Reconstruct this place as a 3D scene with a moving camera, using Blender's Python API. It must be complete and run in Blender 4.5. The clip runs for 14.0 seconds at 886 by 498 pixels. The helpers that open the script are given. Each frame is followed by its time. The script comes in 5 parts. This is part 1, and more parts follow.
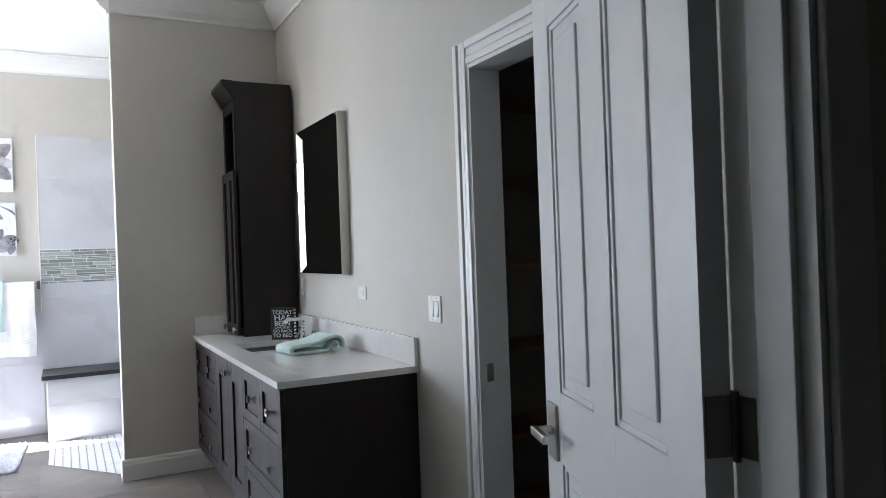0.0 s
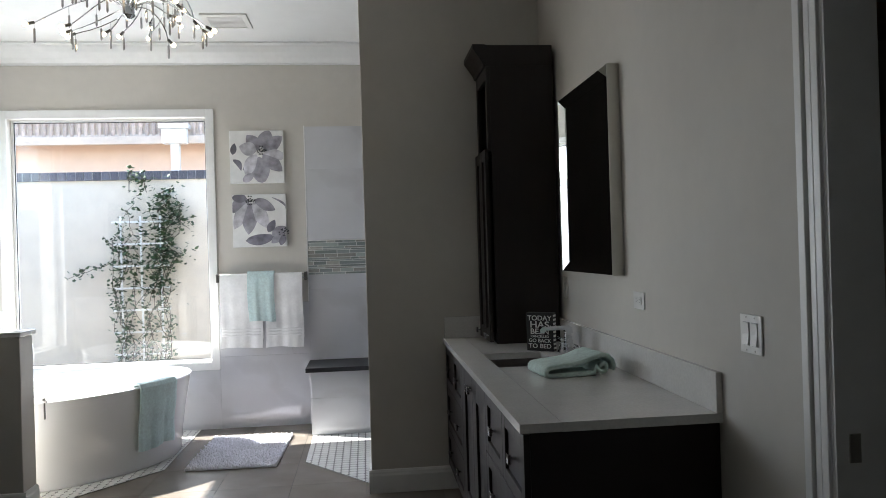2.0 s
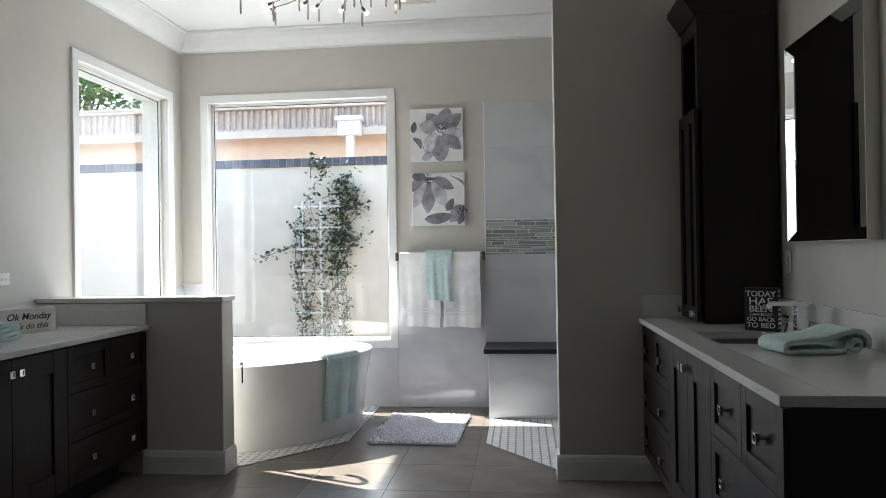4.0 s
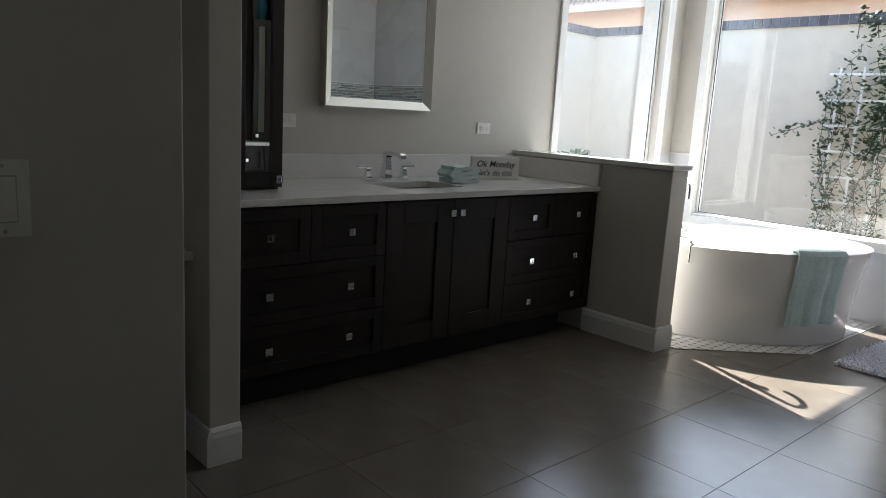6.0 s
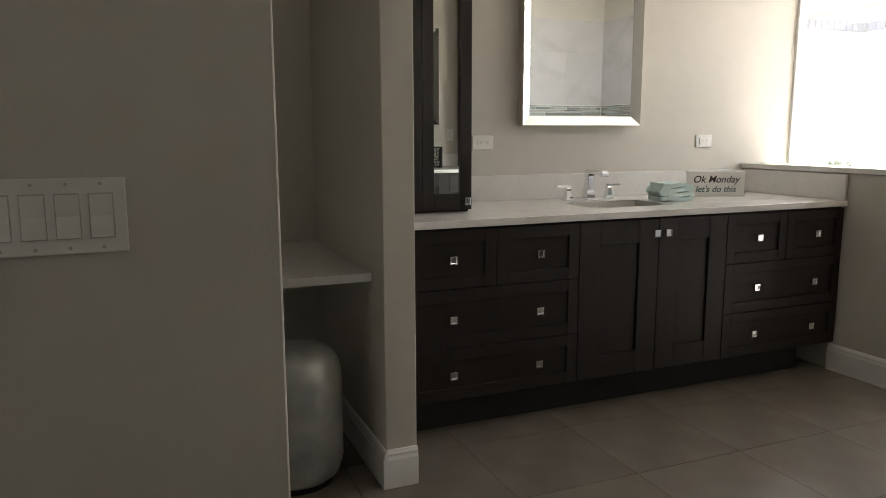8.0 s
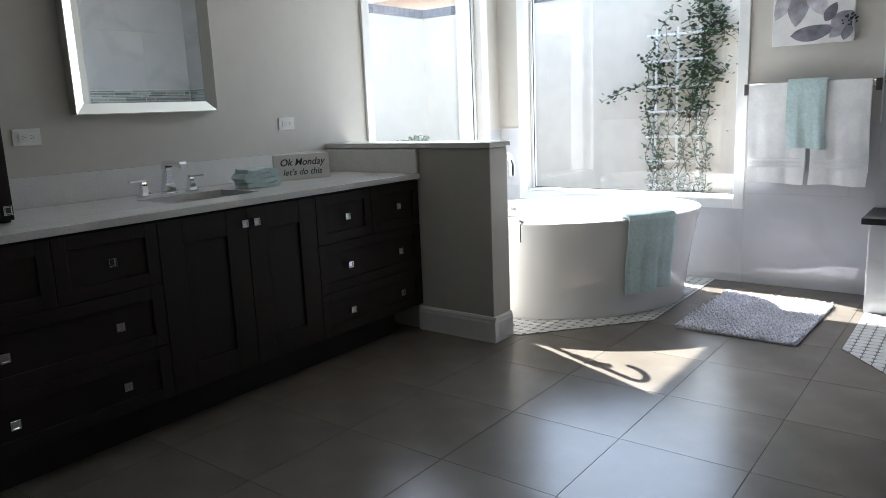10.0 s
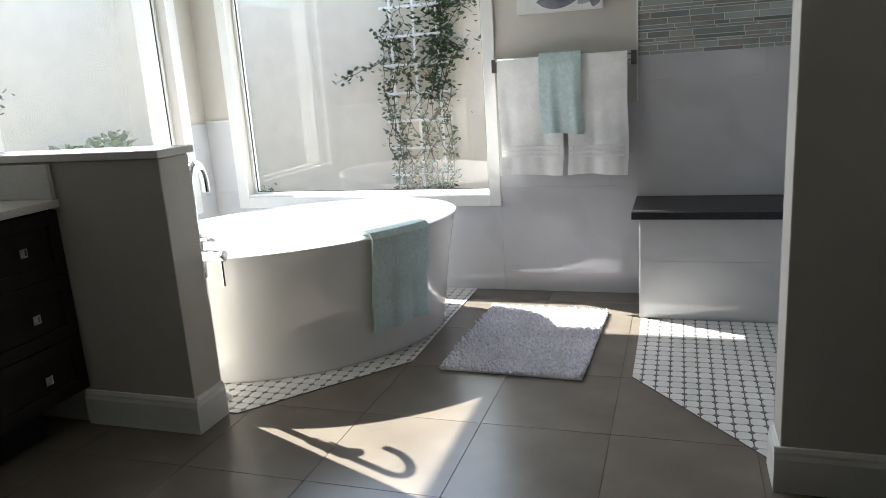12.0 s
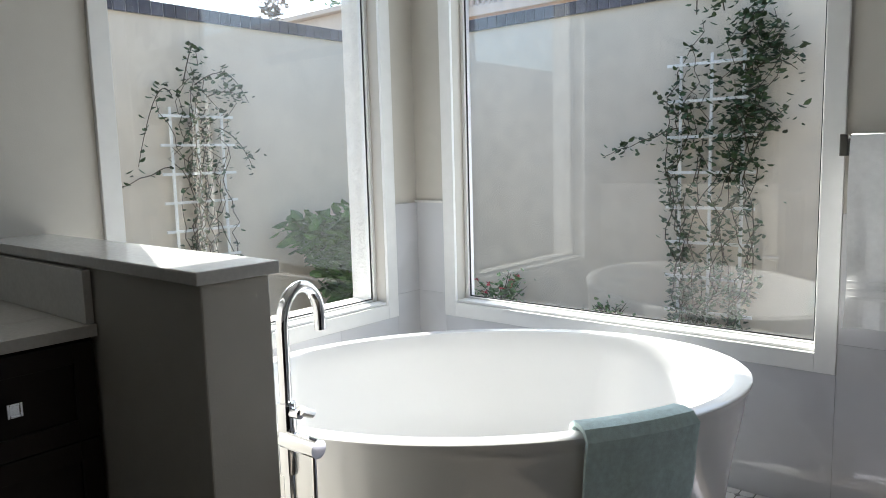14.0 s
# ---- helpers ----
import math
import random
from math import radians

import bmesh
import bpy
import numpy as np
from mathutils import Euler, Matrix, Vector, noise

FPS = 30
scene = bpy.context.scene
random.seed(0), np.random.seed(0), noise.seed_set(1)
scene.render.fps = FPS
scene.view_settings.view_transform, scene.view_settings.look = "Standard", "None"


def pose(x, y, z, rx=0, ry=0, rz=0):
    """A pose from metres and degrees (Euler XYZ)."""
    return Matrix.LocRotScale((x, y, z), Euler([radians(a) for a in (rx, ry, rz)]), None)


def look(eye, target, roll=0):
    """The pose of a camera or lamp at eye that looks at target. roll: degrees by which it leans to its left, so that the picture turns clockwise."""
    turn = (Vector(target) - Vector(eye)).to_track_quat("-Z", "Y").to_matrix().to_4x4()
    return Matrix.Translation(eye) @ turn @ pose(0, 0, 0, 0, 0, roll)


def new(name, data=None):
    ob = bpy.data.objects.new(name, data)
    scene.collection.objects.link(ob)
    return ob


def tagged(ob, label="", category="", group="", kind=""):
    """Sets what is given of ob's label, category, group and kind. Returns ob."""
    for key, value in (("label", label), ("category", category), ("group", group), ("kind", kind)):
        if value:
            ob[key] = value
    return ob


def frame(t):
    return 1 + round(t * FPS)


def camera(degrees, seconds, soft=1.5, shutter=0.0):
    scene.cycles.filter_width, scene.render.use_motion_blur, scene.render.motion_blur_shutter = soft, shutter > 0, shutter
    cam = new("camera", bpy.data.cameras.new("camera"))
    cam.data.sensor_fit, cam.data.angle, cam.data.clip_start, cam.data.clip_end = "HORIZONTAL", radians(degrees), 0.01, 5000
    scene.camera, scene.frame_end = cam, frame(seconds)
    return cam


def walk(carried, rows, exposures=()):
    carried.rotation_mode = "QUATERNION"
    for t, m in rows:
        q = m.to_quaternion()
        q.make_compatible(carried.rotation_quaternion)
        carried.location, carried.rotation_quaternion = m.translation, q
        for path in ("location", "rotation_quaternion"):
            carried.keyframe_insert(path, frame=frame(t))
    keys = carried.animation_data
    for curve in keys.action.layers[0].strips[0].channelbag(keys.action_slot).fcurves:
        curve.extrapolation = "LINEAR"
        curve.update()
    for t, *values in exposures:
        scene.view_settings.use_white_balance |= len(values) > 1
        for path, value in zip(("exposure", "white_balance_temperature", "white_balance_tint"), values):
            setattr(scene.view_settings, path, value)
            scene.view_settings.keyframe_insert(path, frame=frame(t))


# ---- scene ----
cam = camera(63.1, 14.0, soft=0.9)
PATH = [
    (0, (0.571, 0.16, 1.448), (1.5, 1.931, 1.452), -2.1),
    (0.5, (0.611, 0.536, 1.44), (1.456, 2.348, 1.475), -1.8),
    (1, (0.631, 0.655, 1.471), (1.282, 2.546, 1.489), -2.3),
    (1.5, (0.838, 0.872, 1.457), (1.212, 2.836, 1.455), -2.7),
    (2, (0.885, 0.973, 1.467), (1.097, 2.961, 1.469), -1.7),
    (4.5, (0.654, 1.277, 1.289), (0.072, 3.191, 1.297), -0.5),
    (5, (0.861, 1.399, 1.291), (-0.214, 3.084, 1.206), -1.1),
    (5.5, (0.981, 1.605, 1.319), (-0.318, 3.117, 1.151), 0.6),
    (6, (0.995, 1.775, 1.27), (-0.459, 3.099, 0.903), 3.3),
    (6.5, (1.051, 2.017, 1.218), (-0.73, 2.865, 0.891), 1.8),
    (7, (1.006, 2.047, 1.206), (-0.85, 2.729, 0.911), 0.4),
    (9.5, (1.009, 2.182, 1.281), (-0.469, 3.479, 0.915), -2.0),
    (10, (0.953, 2.277, 1.239), (-0.25, 3.829, 0.859), -2.4),
    (10.5, (0.884, 2.397, 1.231), (-0.093, 4.1, 0.848), -2.3),
    (11, (0.841, 2.698, 1.247), (0.006, 4.47, 0.844), -2.6),
    (11.5, (0.743, 2.997, 1.221), (0.042, 4.824, 0.808), -3.4),
    (12, (0.593, 3.298, 1.244), (-0.027, 5.142, 0.781), -3.8),
    (12.5, (0.524, 3.689, 1.255), (-0.176, 5.517, 0.842), -3.7),
    (13, (0.488, 3.944, 1.27), (-0.297, 5.755, 0.95), -2.0),
    (13.5, (0.353, 4.238, 1.3), (-0.603, 5.968, 0.994), -2.2),
    (14, (0.16, 4.61, 1.272), (-1.127, 6.12, 1.022), -1.5),
]
EXPO = [(0, 4.1, 6000, 10), (0.6, 3.65, 6050, 10), (1, 3.45, 6150, 10), (1.5, 2.95, 6300, 8), (2, 2.65, 6400, 8), (4.5, 2.45, 6450, 6), (5.5, 2.3, 6450, 6), (6, 2.25, 6600, 8), (6.5, 2.95, 7800, 12), (7, 3.85, 8500, 12), (9.5, 2.75, 6200, 8), (11, 2.4, 6400, 6), (12.5, 1.98, 6700, 6), (13, 1.65, 6600, 6), (13.5, 1.6, 6600, 6), (14, 1.5, 6500, 6)]
walk(cam, [(t, look(eye, target, roll)) for t, eye, target, roll in PATH], EXPO)

# ---- light ----
SUN = Vector((-1.0, 0.42, 1.0)).normalized()
world = bpy.data.worlds.new("world")
scene.world = world
world.use_nodes = True
wn = world.node_tree
sky = wn.nodes.new("ShaderNodeTexSky")
sky.sky_type, sky.sun_disc = "NISHITA", False
sky.sun_elevation = math.asin(SUN.z)
sky.sun_rotation = math.atan2(SUN.x, SUN.y)
wn.links.new(sky.outputs[0], wn.nodes["Background"].inputs[0])
wn.nodes["Background"].inputs[1].default_value = 0.15
sun_data = bpy.data.lights.new("sun", "SUN")
sun_data.energy, sun_data.angle, sun_data.color = 5.0, radians(0.5), (1.0, 0.96, 0.9)
sun = new("sun", sun_data)
sun.matrix_world = look((-8, 3, 8), (-8 - SUN.x, 3 - SUN.y, 8 - SUN.z))


def window_light(name, eye, target, w, h, power):
    d = bpy.data.lights.new(name, "AREA")
    d.shape, d.size, d.size_y, d.energy, d.color = "RECTANGLE", w, h, power, (0.88, 0.94, 1.0)
    ob = new(name, d)
    ob.matrix_world = look(eye, target)
    return ob


window_light("sky_light_north", (-1.24, 7.42, 1.62), (-1.24, 0, 1.2), 1.5, 2.0, 5.5)
window_light("sky_light_west", (-2.42, 6.38, 1.62), (9, 6.2, 1.2), 1.3, 2.0, 1.8)


# ---- materials ----
def mat(name, colour, rough=0.5, metal=0.0, scale=8.0, vary=0.12, bump=0.0, bump_scale=60.0, spec=0.5, rand=0.0, island=0.0, stretch=(1, 1, 1), stain=0.08):
    m = bpy.data.materials.new(name)
    m.use_nodes = True
    nt = m.node_tree
    b = nt.nodes["Principled BSDF"]
    b.inputs["Metallic"].default_value = metal
    b.inputs["Specular IOR Level"].default_value = spec
    tc = nt.nodes.new("ShaderNodeTexCoord")
    mp = nt.nodes.new("ShaderNodeMapping")
    mp.inputs["Scale"].default_value = stretch
    nt.links.new(tc.outputs["Object"], mp.inputs[0])
    fine = nt.nodes.new("ShaderNodeTexNoise")
    fine.inputs["Scale"].default_value, fine.inputs["Detail"].default_value = scale, 6
    broad = nt.nodes.new("ShaderNodeTexNoise")
    broad.inputs["Scale"].default_value, broad.inputs["Detail"].default_value = scale * 0.12, 3
    for n in (fine, broad):
        nt.links.new(mp.outputs[0], n.inputs["Vector"])

    def mapped(src, amount):
        r = nt.nodes.new("ShaderNodeMapRange")
        r.inputs["From Min"].default_value, r.inputs["From Max"].default_value = 0.3, 0.7
        r.inputs["To Min"].default_value, r.inputs["To Max"].default_value = 1 - amount, 1 + amount
        nt.links.new(src, r.inputs["Value"])
        return r.outputs[0]

    def times(a, c):
        n = nt.nodes.new("ShaderNodeMath")
        n.operation = "MULTIPLY"
        nt.links.new(a, n.inputs[0])
        nt.links.new(c, n.inputs[1])
        return n.outputs[0]

    value = times(mapped(fine.outputs[0], vary), mapped(broad.outputs[0], stain))
    if rand:
        info = nt.nodes.new("ShaderNodeObjectInfo")
        r = nt.nodes.new("ShaderNodeMapRange")
        r.inputs["To Min"].default_value, r.inputs["To Max"].default_value = 1 - rand, 1 + rand
        nt.links.new(info.outputs["Random"], r.inputs["Value"])
        value = times(value, r.outputs[0])
    if island:
        geo = nt.nodes.new("ShaderNodeNewGeometry")
        r = nt.nodes.new("ShaderNodeMapRange")
        r.inputs["To Min"].default_value, r.inputs["To Max"].default_value = 1 - island, 1 + island
        nt.links.new(geo.outputs["Random Per Island"], r.inputs["Value"])
        value = times(value, r.outputs[0])
    mul = nt.nodes.new("ShaderNodeVectorMath")
    mul.operation = "SCALE"
    mul.inputs[0].default_value = colour
    nt.links.new(value, mul.inputs["Scale"])
    nt.links.new(mul.outputs[0], b.inputs["Base Color"])
    rr = nt.nodes.new("ShaderNodeMapRange")
    rr.inputs["To Min"].default_value, rr.inputs["To Max"].default_value = max(0, rough * 0.85), min(1, rough * 1.15)
    nt.links.new(fine.outputs[0], rr.inputs["Value"])
    nt.links.new(rr.outputs[0], b.inputs["Roughness"])
    if bump:
        bn = nt.nodes.new("ShaderNodeTexNoise")
        bn.inputs["Scale"].default_value, bn.inputs["Detail"].default_value = bump_scale, 4
        nt.links.new(mp.outputs[0], bn.inputs["Vector"])
        bp = nt.nodes.new("ShaderNodeBump")
        bp.inputs["Strength"].default_value, bp.inputs["Distance"].default_value = bump, 0.01
        nt.links.new(bn.outputs[0], bp.inputs["Height"])
        nt.links.new(bp.outputs[0], b.inputs["Normal"])
    return m


def marble(name):
    m = mat(name, (0.60, 0.605, 0.63), 0.012, spec=0.7, scale=3, vary=0.05)
    nt = m.node_tree
    b = nt.nodes["Principled BSDF"]
    src = b.inputs["Base Color"].links[0].from_socket
    tc = nt.nodes.new("ShaderNodeTexCoord")
    w = nt.nodes.new("ShaderNodeTexWave")
    w.inputs["Scale"].default_value, w.inputs["Distortion"].default_value = 0.6, 9.0
    w.inputs["Detail"].default_value, w.inputs["Detail Scale"].default_value = 5, 1.3
    mp = nt.nodes.new("ShaderNodeMapping")
    mp.inputs["Rotation"].default_value = (0.6, 0.9, 0.5)
    nt.links.new(tc.outputs["Object"], mp.inputs[0])
    nt.links.new(mp.outputs[0], w.inputs["Vector"])
    r = nt.nodes.new("ShaderNodeMapRange")
    r.inputs["From Min"].default_value, r.inputs["From Max"].default_value = 0.0, 0.12
    r.inputs["To Min"].default_value, r.inputs["To Max"].default_value = 0.93, 1.0
    nt.links.new(w.outputs["Fac"], r.inputs["Value"])
    s = nt.nodes.new("ShaderNodeVectorMath")
    s.operation = "SCALE"
    nt.links.new(src, s.inputs[0])
    nt.links.new(r.outputs[0], s.inputs["Scale"])
    nt.links.new(s.outputs[0], b.inputs["Base Color"])
    return m


def glass(name, colour=(1, 1, 1)):
    m = bpy.data.materials.new(name)
    m.use_nodes = True
    nt = m.node_tree
    nt.nodes.remove(nt.nodes["Principled BSDF"])
    t = nt.nodes.new("ShaderNodeBsdfTransparent")
    t.inputs[0].default_value = (*colour, 1)
    g = nt.nodes.new("ShaderNodeBsdfGlossy")
    g.inputs["Roughness"].default_value = 0.0
    w = nt.nodes.new("ShaderNodeLayerWeight")
    w.inputs[0].default_value = 0.5
    pw = nt.nodes.new("ShaderNodeMath")
    pw.operation = "POWER"
    pw.inputs[1].default_value = 4.0
    nt.links.new(w.outputs["Facing"], pw.inputs[0])
    f = nt.nodes.new("ShaderNodeMath")
    f.operation = "MULTIPLY_ADD"
    f.inputs[1].default_value, f.inputs[2].default_value = 0.8, 0.045
    nt.links.new(pw.outputs[0], f.inputs[0])
    mx = nt.nodes.new("ShaderNodeMixShader")
    nt.links.new(f.outputs[0], mx.inputs[0])
    nt.links.new(t.outputs[0], mx.inputs[1])
    nt.links.new(g.outputs[0], mx.inputs[2])
    nt.links.new(mx.outputs[0], nt.nodes["Material Output"].inputs[0])
    return m


def glow(name, colour, strength):
    m = bpy.data.materials.new(name)
    m.use_nodes = True
    b = m.node_tree.nodes["Principled BSDF"]
    b.inputs["Emission Color"].default_value = (*colour, 1)
    b.inputs["Emission Strength"].default_value = strength
    return m


M_WALL = mat("wall_paint", (0.57, 0.545, 0.50), 0.62, scale=14, vary=0.02, bump=0.06, bump_scale=220, stain=0.03)
M_CEIL = mat("ceiling_paint", (0.80, 0.80, 0.79), 0.7, scale=10, vary=0.015, bump=0.05, bump_scale=160, stain=0.02)
M_TRIM = mat("trim_paint", (0.80, 0.80, 0.79), 0.35, scale=20, vary=0.02, stain=0.03)
M_DOOR = mat("door_paint", (0.78, 0.79, 0.80), 0.38, scale=20, vary=0.02, bump=0.02, bump_scale=150, stain=0.03)
M_TILE = mat("porcelain_floor", (0.185, 0.162, 0.14), 0.24, scale=5, vary=0.10, bump=0.03, bump_scale=40, rand=0.06, stain=0.30)
M_GROUT = mat("grout", (0.08, 0.074, 0.07), 0.9, scale=60, vary=0.15)
M_MOS = mat("mosaic_white", (0.74, 0.74, 0.74), 0.22, scale=20, vary=0.05, island=0.05)
M_MOSDOT = mat("mosaic_dot", (0.13, 0.13, 0.14), 0.3, scale=20, vary=0.1, island=0.15)
M_WGROUT = mat("light_grout", (0.5, 0.5, 0.5), 0.9, scale=60, vary=0.08)
M_WOOD = mat("espresso_wood", (0.018, 0.0125, 0.0115), 0.42, spec=0.32, scale=12, vary=0.22, bump=0.04, bump_scale=40, stretch=(1, 1, 0.12), stain=0.15)
M_DARK = mat("dark_recess", (0.012, 0.010, 0.010), 0.7, scale=20)
M_QUARTZ = mat("white_quartz", (0.70, 0.69, 0.67), 0.14, scale=90, vary=0.05, stain=0.03)
M_CHROME = mat("polished_chrome", (0.82, 0.83, 0.85), 0.07, metal=1.0, vary=0.02)
M_NICKEL = mat("satin_nickel", (0.5, 0.48, 0.45), 0.32, metal=1.0, vary=0.05)
M_BRONZE = mat("dark_bronze", (0.14, 0.135, 0.125), 0.4, metal=0.9, vary=0.1)
M_MIRROR = mat("mirror_silver", (0.86, 0.89, 0.88), 0.005, metal=1.0, vary=0.0, stain=0.0)
M_SILVER = mat("silver_frame", (0.62, 0.60, 0.55), 0.4, metal=0.6, scale=6, vary=0.03)
M_MARBLE = marble("marble_tile")
M_ACRYLIC = mat("white_acrylic", (0.80, 0.80, 0.80), 0.02, scale=4, vary=0.01, stain=0.01, spec=0.8)
M_CERAMIC = mat("white_ceramic", (0.8, 0.8, 0.8), 0.08, scale=4, vary=0.01)
M_TOWELW = mat("white_terry", (0.90, 0.90, 0.90), 0.95, scale=60, vary=0.03, bump=0.18, bump_scale=420)
M_TOWELT = mat("aqua_terry", (0.58, 0.72, 0.72), 0.95, scale=60, vary=0.10, bump=0.35, bump_scale=420)
M_TOWELM = mat("mint_terry", (0.58, 0.70, 0.66), 0.95, scale=60, vary=0.10, bump=0.35, bump_scale=420)
M_RUG = mat("white_shag", (0.74, 0.735, 0.82), 0.95, scale=40, vary=0.10, island=0.12)
M_SLAB = mat("dark_bench_stone", (0.035, 0.035, 0.04), 0.4, scale=60, vary=0.2, spec=0.25)
M_BAND = [mat("glass_strip_grey", (0.24, 0.27, 0.265), 0.1, scale=9, vary=0.1, rand=0.3),
          mat("glass_strip_pale", (0.36, 0.40, 0.39), 0.1, scale=9, vary=0.1, rand=0.25),
          mat("stone_strip", (0.30, 0.295, 0.27), 0.35, scale=30, vary=0.15, rand=0.25)]
M_PLATE = mat("white_plastic", (0.78, 0.77, 0.74), 0.35, scale=20, vary=0.02)
M_BLACK = mat("black_paint", (0.012, 0.012, 0.013), 0.5, scale=40, vary=0.2)
M_INK = mat("dark_ink", (0.03, 0.035, 0.04), 0.7, scale=40, vary=0.2)
M_LETTER = mat("white_lettering", (0.72, 0.72, 0.70), 0.7, scale=60, vary=0.12)
M_SIGN = mat("whitewashed_board", (0.72, 0.71, 0.68), 0.6, scale=25, vary=0.07, stretch=(1, 0.2, 1))
M_CANVAS = mat("canvas", (0.78, 0.78, 0.77), 0.85, scale=30, vary=0.03, bump=0.2, bump_scale=500)
M_PETALS = [mat("petal_" + n, c, 0.8, scale=16, vary=0.35, stain=0.5) for n, c in (("pale", (0.50, 0.49, 0.53)), ("mid", (0.30, 0.29, 0.33)), ("slate", (0.17, 0.165, 0.20)))]
M_STUCCO = mat("cream_stucco", (0.71, 0.645, 0.545), 0.9, scale=6, vary=0.05, bump=0.15, bump_scale=12, stain=0.06)
M_REVEAL = mat("white_stucco", (0.78, 0.77, 0.74), 0.9, scale=20, vary=0.06, bump=0.9, bump_scale=45, stain=0.05)
M_PINK = mat("peach_stucco", (0.66, 0.50, 0.41), 0.9, scale=5, vary=0.05, bump=0.3, bump_scale=26, stain=0.06)
M_BRICK = mat("dark_brick", (0.10, 0.10, 0.12), 0.85, scale=30, vary=0.2, bump=0.3, bump_scale=80, rand=0.25, island=0.25)
M_ROOF = mat("clay_roof", (0.45, 0.37, 0.33), 0.8, scale=14, vary=0.2, rand=0.15, island=0.2)
M_FASCIA = mat("tan_fascia", (0.52, 0.44, 0.38), 0.6, scale=10, vary=0.08)
M_GUTTER = mat("white_gutter", (0.72, 0.73, 0.74), 0.4, scale=14, vary=0.04)
M_SOIL = mat("garden_soil", (0.16, 0.13, 0.10), 0.95, scale=9, vary=0.35, bump=0.8, bump_scale=30, stain=0.2)
M_LEAF = mat("vine_leaf", (0.050, 0.085, 0.035), 0.5, scale=30, vary=0.2, island=0.45)
M_BUSH = mat("bush_leaf", (0.09, 0.18, 0.045), 0.45, scale=30, vary=0.2, island=0.4)
M_STEM = mat("vine_stem", (0.08, 0.06, 0.04), 0.8, scale=40, vary=0.3)
M_RED = mat("red_blossom", (0.5, 0.03, 0.05), 0.6, scale=40, vary=0.2, island=0.3)
M_TRELLIS = mat("white_trellis", (0.88, 0.88, 0.86), 0.5, scale=30, vary=0.06)
M_SHELF = mat("brown_shelf", (0.24, 0.12, 0.065), 0.45, scale=14, vary=0.2, stretch=(0.15, 1, 1))
# wall paint darkened: the adjoining rooms' shade is put into this colour
M_HALLSHADE = mat("shaded_hall_paint", (0.28, 0.26, 0.22), 0.8, scale=10, vary=0.05)
M_BIN = mat("mottled_grey_metal", (0.42, 0.43, 0.42), 0.38, metal=0.35, scale=10, vary=0.22, stain=0.2)
M_VASE = mat("blue_glass", (0.02, 0.16, 0.24), 0.08, scale=20, vary=0.35, stretch=(1, 1, 0.1))
M_GLASS = glass("clear_glass")
M_BULB = glow("warm_bulb", (1.0, 0.72, 0.42), 3.5)
M_CAN = glow("warm_downlight", (1.0, 0.66, 0.38), 200.0)
M_CRYSTAL = mat("crystal", (0.75, 0.75, 0.76), 0.05, metal=0.6, vary=0.05)


# ---- mesh helpers ----
def box(bm, x0, x1, y0, y1, z0, z1, bevel=0.0):
    v = bmesh.ops.create_cube(bm, size=1.0, matrix=Matrix.LocRotScale(((x0 + x1) / 2, (y0 + y1) / 2, (z0 + z1) / 2), None, (abs(x1 - x0), abs(y1 - y0), abs(z1 - z0))))["verts"]
    if bevel:
        edges = list({e for w in v for e in w.link_edges})
        bmesh.ops.bevel(bm, geom=edges, offset=bevel, segments=2, profile=0.5, affect="EDGES")
    return bm


def B(*args, bevel=0.0):
    return box(bmesh.new(), *args, bevel=bevel)


def lathe(bm, profile, cx=0.0, cy=0.0, n=24, sx=1.0, sy=1.0, rot=0.0):
    """Rings of (radius, z) turned round the upright axis."""
    rings = []
    c, s = math.cos(rot), math.sin(rot)
    for r, z in profile:
        ring = []
        for i in range(n):
            a = 2 * math.pi * i / n
            x, y = r * sx * math.cos(a), r * sy * math.sin(a)
            ring.append(bm.verts.new((cx + x * c - y * s, cy + x * s + y * c, z)))
        rings.append(ring)
    for a, b in zip(rings, rings[1:]):
        for i in range(n):
            bm.faces.new((a[i], a[(i + 1) % n], b[(i + 1) % n], b[i]))
    for ring, flip in ((rings[0], True), (rings[-1], False)):
        bm.faces.new(list(reversed(ring)) if flip else ring)
    return bm


def tube(bm, points, radius, n=8, taper=1.0):
    """A round bar along points."""
    pts = [Vector(p) for p in points]
    rings = []
    side = None
    for i, p in enumerate(pts):
        d = (pts[min(i + 1, len(pts) - 1)] - pts[max(i - 1, 0)]).normalized()
        if side is None:
            side = d.cross(Vector((0.3, 0.5, 0.81))).normalized()
        side = (side - d * side.dot(d)).normalized()
        up = d.cross(side)
        r = radius * (1 + (taper - 1) * i / max(1, len(pts) - 1))
        rings.append([bm.verts.new(p + r * (math.cos(2 * math.pi * k / n) * side + math.sin(2 * math.pi * k / n) * up)) for k in range(n)])
    for a, b in zip(rings, rings[1:]):
        for i in range(n):
            bm.faces.new((a[i], a[(i + 1) % n], b[(i + 1) % n], b[i]))
    bm.faces.new(list(reversed(rings[0])))
    bm.faces.new(rings[-1])
    return bm


def prism(bm, outline, axis, a, b):
    """An outline of (u, v) swept from a to b along axis x or y."""
    def at(u, v, w):
        return (w, u, v) if axis == "x" else (u, w, v) if axis == "y" else (u, v, w)
    p = [bm.verts.new(at(u, v, a)) for u, v in outline]
    q = [bm.verts.new(at(u, v, b)) for u, v in outline]
    n = len(p)
    for i in range(n):
        bm.faces.new((p[i], p[(i + 1) % n], q[(i + 1) % n], q[i]))
    bm.faces.new(list(reversed(p)))
    bm.faces.new(q)
    bmesh.ops.recalc_face_normals(bm, faces=bm.faces)
    return bm


